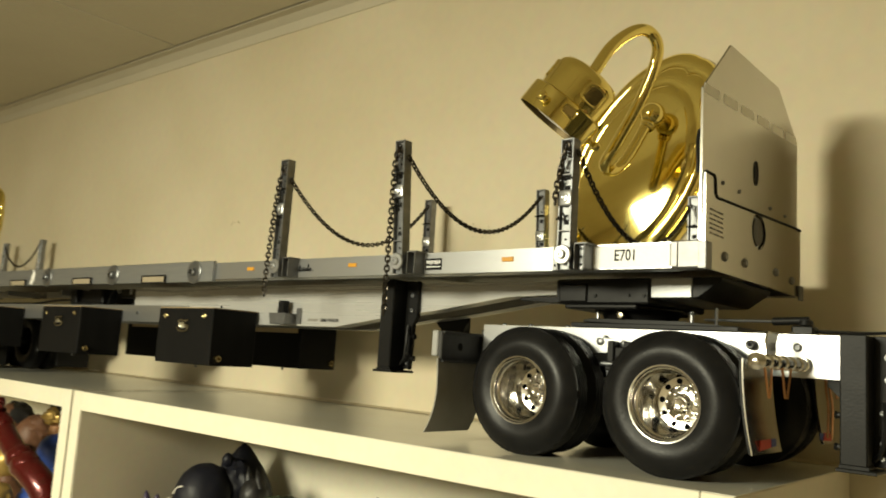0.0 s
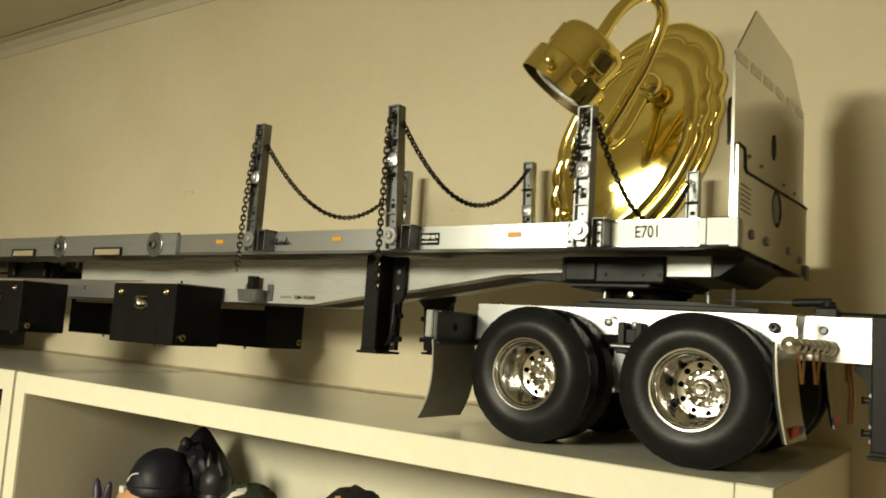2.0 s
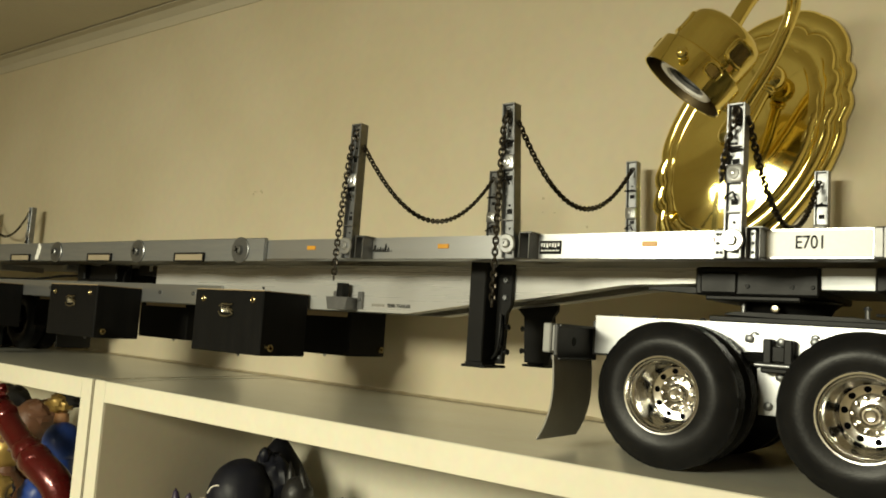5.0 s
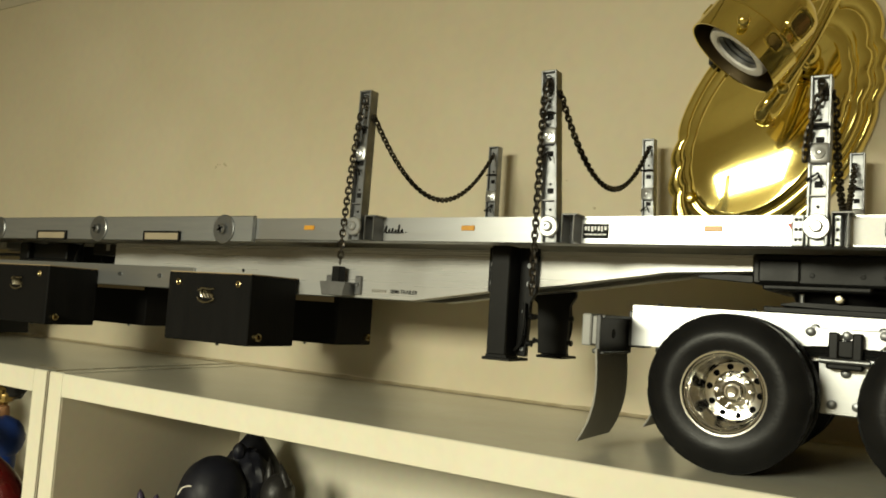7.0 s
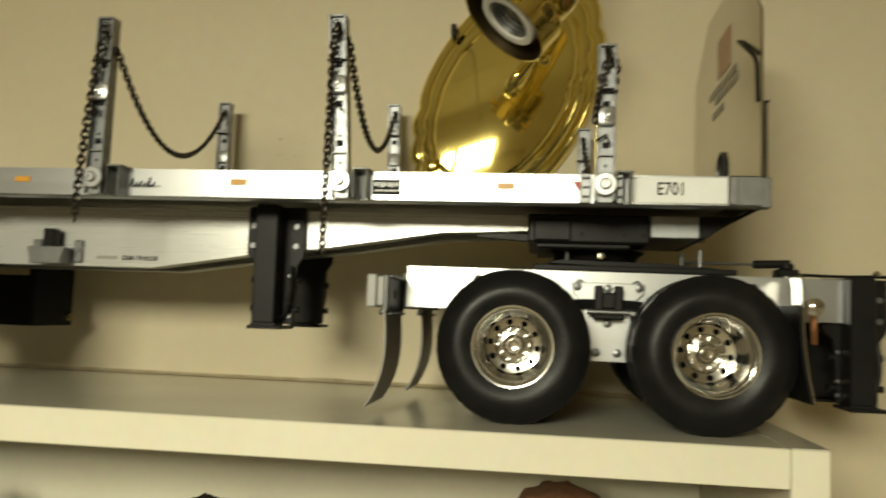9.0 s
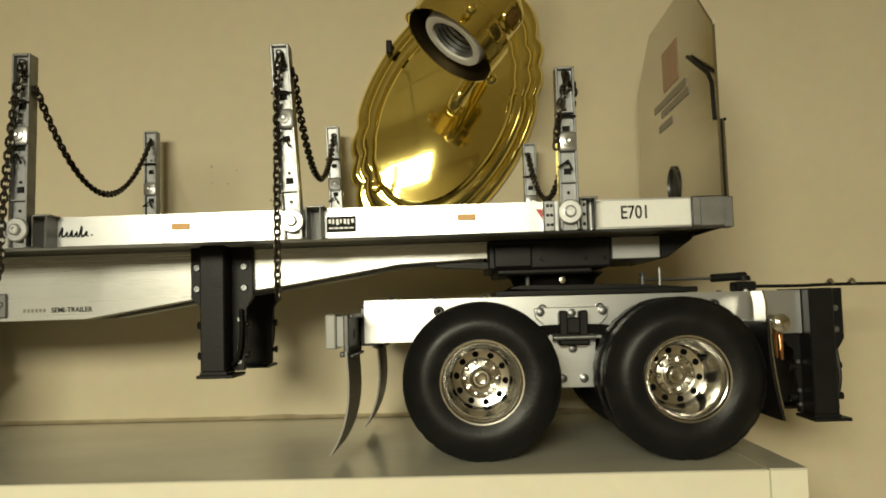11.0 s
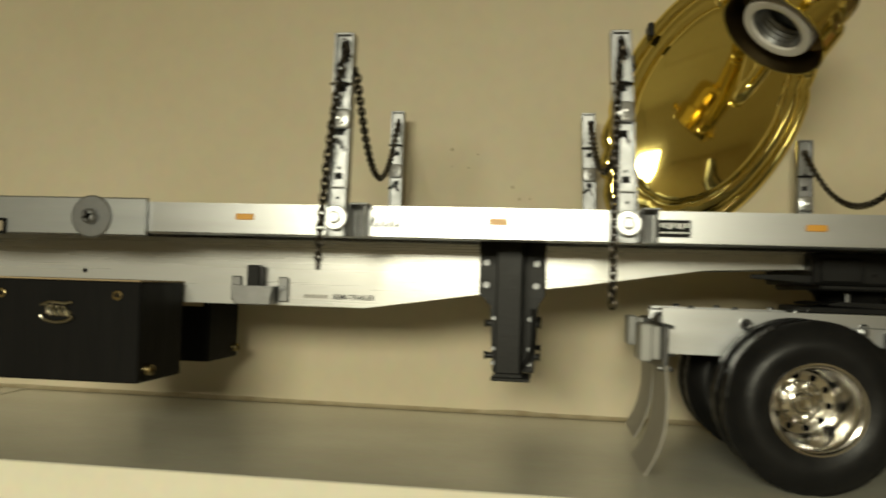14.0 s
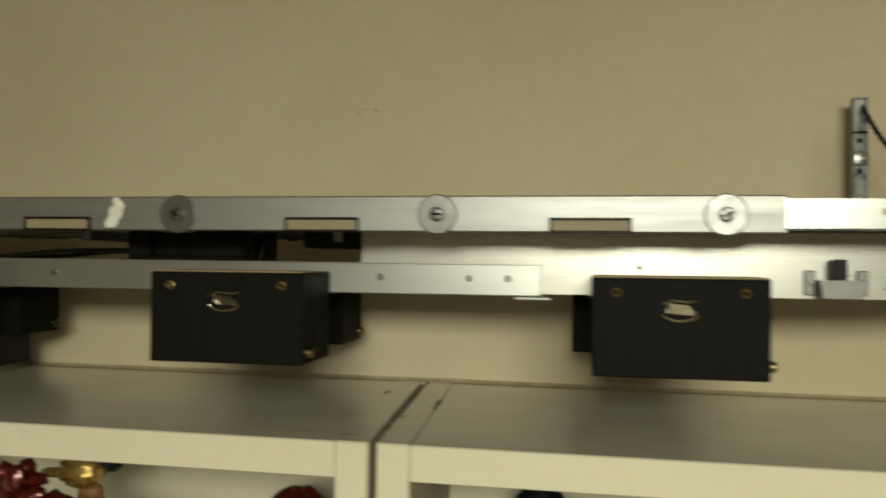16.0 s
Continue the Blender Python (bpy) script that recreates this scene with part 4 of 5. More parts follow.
# ---- lead chassis with tandem wheels ----
chassis = empty("model_chassis", 0.06, YC, 0.0)
tagged(chassis, "silver twin-axle model chassis carrying the trailer end", "model truck")
RY = 0.0305
for flip in (None, FLIP):
    rail = part("chassis_rail", prism(B(), [(RY, 0.0615), (RY + 0.010, 0.0615), (RY + 0.010, 0.0630), (RY + 0.0018, 0.0632), (RY + 0.0018, 0.0852), (RY + 0.010, 0.0854), (RY + 0.010, 0.0868), (RY, 0.0868)],
                                      "x", -0.0680, 0.1900 if flip is None else 0.2380), ALU, chassis, "bright aluminium chassis rail", flip)
    sc = B()
    for x, z in ((0.038, 0.0795), (0.072, 0.0795), (0.165, 0.0790)):
        lathe(sc, [(0, 0.0018), (0.0016, 0.0018), (0.0026, 0.0008), (0.0026, 0.0)], (x, RY, z), (0, -1, 0), 12)
    pieces("rail_bolt", sc, STEEL, rail, "", flip)
    sc = B()
    for x, z in ((-0.0235, 0.0795), (0.1385, 0.0795)):
        lathe(sc, [(0.0012, 0.0050), (0.0022, 0.0052), (0.0030, 0.0044), (0.0032, 0.0), (0, 0.0)], (x, RY, z), (0, -1, 0), 14)
    pieces("rail_bolt", sc, DARKSTEEL, rail, "dark round bolt", flip)
    for x in (-0.052, -0.028, 0.004, 0.160):
        part("top_nut", lathe(B(), [(0, 0.0018), (0.0012, 0.0018), (0.0020, 0.0009), (0.0020, 0.0)], (x, RY + 0.005, 0.0868), (0, 0, 1), 8), STEEL, rail, "", flip)
    # hanger plate and spring block between the wheels
    bm = prism(B(), [(0.0325, 0.0800), (0.0765, 0.0800), (0.0755, 0.0740), (0.0680, 0.0680), (0.0670, 0.0330), (0.0420, 0.0330), (0.0410, 0.0680), (0.0335, 0.0740)], "y", RY - 0.0042, RY - 0.0020, 0.0004)
    hanger = part("spring_hanger", bm, ALU, chassis, "bright metal spring hanger plate", flip)
    sc = B()
    for x, z in ((0.0362, 0.0775), (0.0728, 0.0775), (0.0545, 0.0765), (0.0545, 0.0560), (0.0480, 0.0385), (0.0605, 0.0385)):
        lathe(sc, [(0, 0.0024), (0.0012, 0.0024), (0.0026, 0.0018), (0.0026, 0.0)], (x, RY - 0.0042, z), (0, -1, 0), 12)
    pieces("hanger_bolt", sc, STEEL, hanger, "", flip)
    bm = B()
    box(bm, 0.0462, 0.0512, RY - 0.0135, RY - 0.0040, 0.0580, 0.0780, 0.0008)
    box(bm, 0.0578, 0.0628, RY - 0.0135, RY - 0.0040, 0.0580, 0.0780, 0.0008)
    box(bm, 0.0500, 0.0590, RY - 0.0115, RY - 0.0040, 0.0645, 0.0740, 0.0008)
    box(bm, 0.0455, 0.0635, RY - 0.0150, RY - 0.0040, 0.0580, 0.0615, 0.0010)
    part("spring_block", bm, BLACK, hanger, "black spring mount", flip)
    part("spring_pin", rod(B(), (0.0420, RY - 0.0130, 0.0625), (0.0670, RY - 0.0130, 0.0625), 0.0017, 12), STEEL, hanger, "", flip)
    for k in range(3):
        part("leaf_spring", tube(B(), smooth_path([(0.004 + 0.008 * k, RY - 0.0075, 0.0560 + 0.0022 * k), (0.030, RY - 0.0075, 0.0640 + 0.0018 * k), (0.0545, RY - 0.0075, 0.0655 + 0.0018 * k),
                                                    (0.079, RY - 0.0075, 0.0640 + 0.0018 * k), (0.105 - 0.008 * k, RY - 0.0075, 0.0560 + 0.0022 * k)], 6), 0.0011, 6), BLACK, hanger, "", flip)
part("cross_tube", box(B(), -0.0600, -0.0520, RY + 0.002, 2 * YC - RY - 0.002, 0.0650, 0.0840, 0.0006), BLACK, chassis)
part("cross_tube", box(B(), 0.160, 0.168, RY + 0.002, 2 * YC - RY - 0.002, 0.0650, 0.0840, 0.0006), BLACK, chassis)
for flip in (None, FLIP):
    landing_leg(0.1985, -0.0340, chassis, flip, 0.012)

TR = 0.0430
CHASSIS_LIFT = 0.0017


def tyre(y, w):
    """A rounded truck tyre with raised rings and tread grooves; the axle runs along y."""
    r, bm = TR, B()
    pr = [(0.0208, 0.0014), (0.0219, 0.0000), (0.0238, -0.0005), (0.0268, -0.0015), (0.0305, -0.0019), (0.0336, -0.0014), (0.0366, 0.0001), (0.0392, 0.0020), (0.0413, 0.0041), (0.0424, 0.0050)]
    n = 5
    for k in range(n):
        a = 0.0050 + (w - 0.0100) * k / n
        b = 0.0050 + (w - 0.0100) * (k + 1) / n
        pr += [(r - 0.0002, a + 0.0001), (r, a + 0.0006), (r, b - 0.0006), (r - 0.0002, b - 0.0001)] + ([(r - 0.0011, b)] if k < n - 1 else [])
    pr += [(a, w - b) for a, b in pr[9::-1]]
    lathe(bm, pr, (0, y, 0), (0, 1, 0), 132)
    for v in bm.verts:
        d, along = math.hypot(v.co.x, v.co.z), v.co.y - y
        if d > r - 0.0022 and (along < 0.0078 or along > w - 0.0078):
            k = round(math.atan2(v.co.z, v.co.x) / (2 * math.pi / 132)) % 132
            if k % 3 == 0:
                v.co.x, v.co.z = v.co.x * (d - 0.0006) / d, v.co.z * (d - 0.0006) / d
    return bm


def wheel_pair(xc, flip, vehicle, y, z):
    """Two tyres side by side with a dished rim, on one side of an axle."""
    at = Matrix.Translation((xc, y, z))
    m = at if flip is None else flip @ at
    w = empty("wheel", 0, 0, 0)
    w.parent = vehicle
    w.matrix_parent_inverse = vehicle.matrix_basis.inverted()
    w.matrix_basis = pose(xc, -0.02 if flip is None else 2 * YC + 0.02, z)
    out = part("tyre", tyre(-0.0195, 0.0222), RUBBER, w, "black rubber tyre", m)
    part("tyre", tyre(0.0045, 0.0222), RUBBER, w, "black rubber inner tyre", m)
    # deep dished rim with a stepped lip, hand holes and a hub
    rim = lathe(B(), [(0.0215, -0.0184), (0.0228, -0.0196), (0.0226, -0.0207), (0.0217, -0.0206), (0.0209, -0.0192), (0.0204, -0.0190), (0.0199, -0.0180), (0.0197, -0.0160), (0.0188, -0.0150), (0.0186, -0.0080), (0.0183, -0.0020), (0.0179, 0.0030), (0.0172, 0.0058), (0.0160, 0.0076), (0.0139, 0.0081), (0.0116, 0.0084), (0.0110, 0.0081), (0.0106, 0.0071), (0.0098, 0.0067), (0.0000, 0.0067)], (0, 0, 0), (0, 1, 0), 64)
    rim_ob = part("rim", rim, CHROME, w, "deep dished chrome rim", m)
    # discs whose colour carries the unlit depth of the hand holes
    hl = B()
    for i in range(10):
        a = 2 * math.pi * (i + 0.5) / 10 + 0.2
        lathe(hl, [(0, 0.0014), (0.0016, 0.0014), (0.0019, 0.0012), (0.0019, -0.0002)], (0.0139 * math.cos(a), 0.0091, 0.0137 * math.sin(a)), (0, -1, 0), 14)
    pieces("hand_hole", hl, HOLE, w, "near-black discs painted as unlit holes in the rim", m)
    hub, stud = B(), B()
    for i in range(10):
        a = 2 * math.pi * i / 10
        lathe(stud, [(0, 0.0034), (0.0009, 0.0032), (0.0013, 0.0024), (0.0016, 0.0018), (0.0016, 0.0)], (0.0092 * math.cos(a), 0.0071, 0.0092 * math.sin(a)), (0, -1, 0), 6)
    lathe(hub, [(0.0066, 0.0), (0.0062, 0.0012), (0.0056, 0.0014), (0.0050, 0.0030), (0.0044, 0.0044), (0.0036, 0.0044), (0.0034, 0.0058), (0.0024, 0.0064), (0, 0.0060)], (0, 0.0069, 0), (0, -1, 0), 28)
    part("hub", hub, CHROME, w, "chrome hub cap", m)
    pieces("wheel_stud", stud, CHROME, w, "", m)
    return w


HUBX = (0.0, 0.1070)
for xc in HUBX:
    for flip in (None, FLIP):
        wheel_pair(xc, flip, chassis, -0.0055 if xc > 0.05 else 0.0015, TR - CHASSIS_LIFT)
    part("axle", rod(B(), (xc, 0.024, TR - CHASSIS_LIFT), (xc, 2 * YC - 0.024, TR - CHASSIS_LIFT), 0.0055, 16), BLACK, chassis, "black axle")
    part("axle_housing", lathe(B(), [(0, -0.013), (0.010, -0.012), (0.0150, -0.005), (0.0150, 0.005), (0.010, 0.012), (0, 0.013)], (xc, YC, TR - CHASSIS_LIFT), (0, 1, 0), 20), BLACK, chassis)

# rear axles added to carry the trailer, and thin black panels hung ahead of them
for xc in (-1.014, -1.120):
    high = TR - 0.0052 * (xc + 0.3)
    for flip in (None, FLIP):
        wheel_pair(xc, flip, trailer, 0.0, high - 0.0004)
    part("axle", rod(B(), (xc, 0.024, high), (xc, 2 * YC - 0.024, high), 0.0055, 16), BLACK, trailer, "black axle")
for flip in (None, FLIP):
    part("hanging_flap", box(B(), -0.9080, -0.9066, -0.0250, 0.0250, 0.0120, 0.0389, 0.0004), BLACK, trailer, "thin black panel hanging under the box", flip)

# fifth wheel, its ramp plates and the servo linkage
bm = prism(B(), [(0.0190, 0.0910), (0.1290, 0.0872), (0.1290, 0.0895), (0.1180, 0.0910), (0.0930, 0.0928), (0.0260, 0.0935), (0.0190, 0.0925)], "y", 0.0300, 2 * YC - 0.0300, 0.0006)
part("fifth_wheel", bm, BLACK, chassis, "black fifth wheel plate")
part("mount_plate", box(B(), 0.0100, 0.1300, 0.0290, 2 * YC - 0.0290, 0.0872, 0.0905, 0.0005), BLACK, chassis, "black mounting plate")
bm = B()
for x, z in ((0.030, 0.0965), (0.0985, 0.0955)):
    rod(bm, (x, 0.0325, 0.0905), (x, 0.0325, z + 0.004), 0.0014, 10)
    lathe(bm, [(0, 0.0016), (0.0018, 0.0014), (0.0024, 0.0)], (x, 0.0325, z + 0.002), (0, 0, 1), 10)
rod(bm, (0.1110, 0.042, 0.0905), (0.1110, 0.042, 0.1030), 0.0011, 8)
pieces("pivot_pin", bm, STEEL, chassis, "bright upright pins")
part("pivot_bush", lathe(B(), [(0, 0.003), (0.0020, 0.0027), (0.0028, 0.0012), (0.0028, 0.0)], (0.0500, 0.0285, 0.0960), (0, -1, 0), 16), OLDBRASS, chassis, "tarnished pivot bush")
part("linkage_rod", rod(B(), (0.1000, 0.050, 0.0955), (0.1560, 0.050, 0.0955), 0.0009, 8), STEEL, chassis, "thin steel linkage rod")
bm = rod(B(), (0.1440, 0.050, 0.0955), (0.1660, 0.050, 0.0965), 0.0026, 12)
box(bm, 0.1570, 0.1700, 0.0440, 0.0560, 0.0870, 0.0930, 0.0010)
lathe(bm, [(0, 0.0040), (0.0040, 0.0030), (0.0046, 0.0)], (0.1640, 0.050, 0.0935), (0, 0, 1), 14)
part("linkage_end", bm, BLACK, chassis, "black ball joint of the linkage")
part("brake_hose", tube(B(), smooth_path([(0.168, 0.050, 0.090), (0.195, 0.047, 0.0895), (0.215, 0.044, 0.0898), (0.262, 0.043, 0.0896)], 6), 0.0010, 8), BLACK, chassis, "thin black hose")
for x in (0.2140, 0.2270):
    part("hose_fitting", lathe(B(), [(0, 0.0), (0.0022, 0.0), (0.0026, 0.0010), (0.0020, 0.0024), (0.0010, 0.0034), (0, 0.0036)], (x, 0.0438, 0.0900), (0, 0, 1), 12), CHROME, chassis, "small chrome hose fitting")

for x in (0.1730, 0.1752):
    part("copper_pipe", tube(B(), smooth_path([(x - 0.0060, 0.0600, 0.0700), (x - 0.0010, 0.0600, 0.0650), (x, 0.0605, 0.0540), (x + 0.0012, 0.0610, 0.0440), (x + 0.0008, 0.0610, 0.0260)], 6), 0.0008, 8), COPPER, chassis, "thin bent copper pipe")

# tail: light boxes, brackets and curved mud flaps
for flip, far in ((Matrix.Translation((0.006, 0, 0)), False), (Matrix.Translation((0.012, 0, 0)) @ FLIP, True)):
    br = B()
    box(br, -0.0800, -0.0770, -0.0160, 0.0400, 0.0560, 0.0790, 0.0006)
    box(br, -0.0768, -0.0660, 0.0312, 0.0480, 0.0600, 0.0830, 0.0008)
    box(br, -0.0766, -0.0745, -0.0160, 0.0310, 0.0772, 0.0790, 0.0004)
    box(br, -0.0766, -0.0745, -0.0160, 0.0310, 0.0560, 0.0575, 0.0004)
    tail = part("tail_bracket", br, DARKSTEEL, chassis, "dark grey tail bracket", flip)
    # black disc in place of the bracket hole's shade
    part("bracket_hole", lathe(B(), [(0, 0.0003), (0.0026, 0.0003), (0.0030, 0.0)], (-0.0770, 0.0060, 0.0680), (1, 0, 0), 16), INKSHADE, tail, "", flip)
    lb = box(B(), -0.0905, -0.0846, -0.0120, 0.0120, 0.0602, 0.0792, 0.0008)
    box(lb, -0.0848, -0.0802, -0.0100, 0.0100, 0.0612, 0.0782, 0.0006)
    part("light_box", lb, GREYPL, tail, "silver light box", flip)
    n, bm = 10, B()
    rows = []
    for i in range(n + 1):
        t = i / n
        z = 0.0590 - 0.0545 * t
        x = -0.0805 + 0.0035 * math.sin(t * 1.4) - 0.0125 * t * t * t + 0.0015
        rows.append([bm.verts.new((x + d, y, z)) for d, y in ((0, -0.0185), (0, 0.0345), (0.0011, 0.0345), (0.0011, -0.0185))])
    for a, b in zip(rows, rows[1:]):
        for k in range(4):
            bm.faces.new((a[k], a[(k + 1) % 4], b[(k + 1) % 4], b[k]))
    bm.faces.new(rows[0])
    bm.faces.new(rows[-1][::-1])
    part("hanging_flap", bm, FLAP, tail, "curved grey rubber mud flap", flip)
    pieces("flap_bolt", bolt(bolt(B(), (-0.0808, -0.0140, 0.0575), (-1, 0, 0), 0.0016, 0.0012), (-0.0808, 0.030, 0.0575), (-1, 0, 0), 0.0016, 0.0012), STEEL, tail, "", flip)
    flip = FLIP if far else None
    # polished flap behind the second axle
    n, bm = 8, B()
    rows = []
    for i in range(n + 1):
        t = i / n
        z = 0.0700 - 0.0520 * t
        x = 0.1510 + 0.0060 * t * t
        inside = 0.0060 if far else 0.0260
        rows.append([bm.verts.new((x + d, y, z)) for d, y in ((0, -0.0235), (0, inside), (0.0008, inside), (0.0008, -0.0235))])
    for a, b in zip(rows, rows[1:]):
        for k in range(4):
            bm.faces.new((a[k], a[(k + 1) % 4], b[(k + 1) % 4], b[k]))
    bm.faces.new(rows[0])
    bm.faces.new(rows[-1][::-1])
    pf = part("polished_flap", bm, CHROME, chassis, "polished metal mud flap", flip)
    bm, back = B(), []
    for i in range(n + 1):
        t = i / n
        z, x = 0.0698 - 0.0516 * t, 0.1508 + 0.0060 * t * t
        back.append([bm.verts.new((x + d, y, z)) for d, y in ((-0.0012, -0.0233), (-0.0012, inside - 0.0003), (0, inside - 0.0003), (0, -0.0233))])
    for a, b in zip(back, back[1:]):
        for k in range(4):
            bm.faces.new((a[k], a[(k + 1) % 4], b[(k + 1) % 4], b[k]))
    bm.faces.new(back[0])
    bm.faces.new(back[-1][::-1])
    part("flap_backing", bm, BLACK, pf, "black rubber backing of the flap", flip)
    bm = B()
    prism(bm, [(-0.0120, 0.0200), (0.0070, 0.0210), (0.0060, 0.0260), (-0.0105, 0.0255)], "x", 0.1572, 0.1579)
    part("logo_patch", bm, RED, pf, "red logo patch", flip)
    part("logo_patch", prism(B(), [(0.0078, 0.0212), (0.0160, 0.0216), (0.0150, 0.0258), (0.0070, 0.0258)], "x", 0.1572, 0.1579), BLUEV, pf, "blue logo patch", flip)
    ends = Vector((0.1580, -0.0200, 0.0690)), Vector((0.1685, 0.0270, 0.0690))
    bm = rod(B(), *ends, 0.0034, 14)
    for k in range(6):
        p, q = ends[0].lerp(ends[1], 0.04 + 0.165 * k), ends[0].lerp(ends[1], 0.13 + 0.165 * k)
        rod(bm, p, q, 0.0043, 14, 0.0006)
    part("flap_tube", bm, CHROME, pf, "chrome flap hanger tube", flip)
    bm = prism(B(), [(-0.0040, 0.0660), (0.0140, 0.0660), (0.0140, 0.0800), (0.0185, 0.0868), (0.0000, 0.0868), (-0.0040, 0.0800)], "x", 0.1566, 0.1578, 0.0003)
    part("flap_bracket", bm, CHROME, pf, "bent chrome bracket above the flap", flip)
    bm = B()
    for at, way in ((ends[0], -1), (ends[1], 1)):
        lathe(bm, [(0, 0.0), (0.0042, 0.0006), (0.0048, 0.0026), (0.0030, 0.0040), (0, 0.0044)], at - Vector((0, 0.0012 * way, 0)), (0, way, 0), 16)
    bm2 = B()
    for f, g in ((0.12, 0.20), (0.28, 0.22), (0.50, 0.56), (0.70, 0.60)):
        rod(bm2, ends[0].lerp(ends[1], f) + Vector((0.0012, 0, -0.0030)), ends[0].lerp(ends[1], g) + Vector((0.0016, 0, -0.0200)), 0.0007, 8)
    pieces("spring_wire", bm2, COPPER, pf, "thin copper-coloured wire", flip)
    pieces("tube_knob", bm, CHROME, pf, "", flip)

# the trailer rides a touch nose-up on its lead chassis
chassis.matrix_basis = Matrix.Translation((0.0018, 0, CHASSIS_LIFT)) @ chassis.matrix_basis
trailer.matrix_basis = Matrix.Translation((-0.2992, 0, 0)) @ Matrix.Rotation(-0.0052, 4, "Y") @ Matrix.Translation((0.3000, 0, 0)) @ trailer.matrix_basis


# ---- brass wall lamp ----
# cusps round the scalloped plate: degrees from its long axis, and depth at the rim
CUSPS = ((36, 0.065), (51, 0.065), (66, 0.055), (216, 0.065), (231, 0.065), (246, 0.055), (152, 0.012), (182, 0.012), (332, 0.012), (2, 0.012))


def wall_lamp(name, x, label, lean=1):
    """A scalloped oval back plate on the wall, a swan-neck arm and a cup with a white socket."""
    lamp = empty(name, x, WALL_Y - 0.001, 0.2392)
    tagged(lamp, label, "wall lamp")
    o = Vector((x - 0.0025, WALL_Y - 0.0008, 0.2385))
    U, N = Vector((0.471, 0, 0.882)), Vector((0, -1, 0))
    V = Vector((0.882, 0, -0.471))
    apex = Vector((-0.0140, 0, -0.0200))
    bm, seg = B(), 168
    prof = [(1.00, 0.0000), (1.0, 0.0028), (0.992, 0.0054), (0.975, 0.0074), (0.955, 0.0084), (0.935, 0.0088), (0.915, 0.0089), (0.897, 0.0087), (0.885, 0.0085), (0.876, 0.0088), (0.868, 0.0097),
            (0.856, 0.0112), (0.838, 0.0126), (0.815, 0.0135), (0.792, 0.0138), (0.772, 0.0139), (0.755, 0.0138), (0.742, 0.0136), (0.733, 0.0139), (0.725, 0.0149), (0.714, 0.0163), (0.700, 0.0176), (0.684, 0.0186)]
    prof += [(f, 0.0214 - 0.0030 * (f / 0.7) ** 2) for f in (0.66, 0.60, 0.52, 0.42, 0.30, 0.18, 0.08, 0.0)]
    rings = []
    for f, h in prof:
        ring = []
        for i in range(seg):
            a = 2 * math.pi * i / seg
            k = max(0.0, min(1.0, (f - 0.64) / 0.22))
            deep = 0.0
            for turn, cut in CUSPS:
                gap = abs((a - math.radians(turn) + math.pi) % (2 * math.pi) - math.pi)
                outer = cut if f > 0.9 else 0.055
                deep = max(deep, outer * math.exp(-gap / 0.085))
            lobes = 1 + (0.022 - deep) * k
            ring.append(bm.verts.new(o + apex * max(0.0, 1 - f / 0.8) + U * (0.1115 * f * lobes * math.cos(a)) + V * (0.0660 * f * lobes * math.sin(a)) + N * (h + 0.0008 * math.cos(a) ** 2 * (min(f, 0.72) / 0.72) ** 2 * max(0.0, min(1.0, (0.97 - f) / 0.2)))) if f > 0 else None)
        rings.append(ring if f > 0 else [bm.verts.new(o + apex + N * h)])
    for a, b in zip(rings, rings[1:]):
        for i in range(seg):
            j = (i + 1) % seg
            bm.faces.new((a[i], a[j], b[j], b[i]) if len(b) > 1 else (a[i], a[j], b[0]))
    plate = part("back_plate", bm, BRASS, lamp, "domed scalloped brass back plate")
    sc = o + V * -0.022 + U * -0.080
    part("plate_screw", lathe(B(), [(0.0045, 0.0), (0.0045, 0.003), (0.0030, 0.0055), (0, 0.0062)], sc + N * 0.0130, N, 18), BRASS, plate, "small brass cap nut")
    part("mounting_tab", box(B(), x - 0.0490, x - 0.0445, WALL_Y - 0.0200, WALL_Y - 0.0020, 0.2840, 0.2945, 0.0008), BLACK, plate, "dark metal tab behind the plate")
    # cup
    d = Vector((-0.588, -0.212, -0.781)).normalized()
    c = Vector((-0.0114 + 0.0129 + x, 0.0268, 0.2411))
    r = 0.0306
    cup = lathe(B(), [(r - 0.0009, 0.0), (r, 0.0002), (r, -0.0185), (r - 0.0010, -0.0195), (r - 0.0035, -0.0200), (r - 0.0040, -0.0215), (r - 0.0040, -0.0390), (r - 0.0050, -0.0430),
                      (r - 0.0085, -0.0468), (r - 0.0150, -0.0488), (0.0065, -0.0496), (0.0, -0.0498)], c, d, 56)
    cup_ob = part("cup", cup, BRASS, lamp, "polished brass lamp cup")
    part("cup_lining", lathe(B(), [(r - 0.0010, -0.0002), (r - 0.0012, -0.0180), (r - 0.0050, -0.0215), (0.0, -0.0215)], c, d, 48), BRASSIN, cup_ob, "darker, rougher inside of the cup")
    part("socket", lathe(B(), [(0.0206, -0.0200), (0.0206, -0.0050), (0.0196, -0.0032), (0.0176, -0.0030), (0.0150, -0.0036), (0.0146, -0.0060), (0.0146, -0.0190)], c, d, 40), CERAMIC, cup_ob, "white ceramic bulb socket")
    part("socket_thread", lathe(B(), [(0.0145, -0.0050)] + [(0.0132 + 0.0012 * (k % 2), -0.0070 - 0.0016 * k) for k in range(8)] + [(0.004, -0.0200), (0, -0.0200)], c, d, 28), STEEL, cup_ob, "metal screw thread of the socket")
    u = d.orthogonal().normalized()
    w = d.cross(u)
    toward = Vector((0.0125, -0.0338, 0.0099)).normalized()
    side = (toward - d * toward.dot(d)).normalized()
    other = d.cross(side)
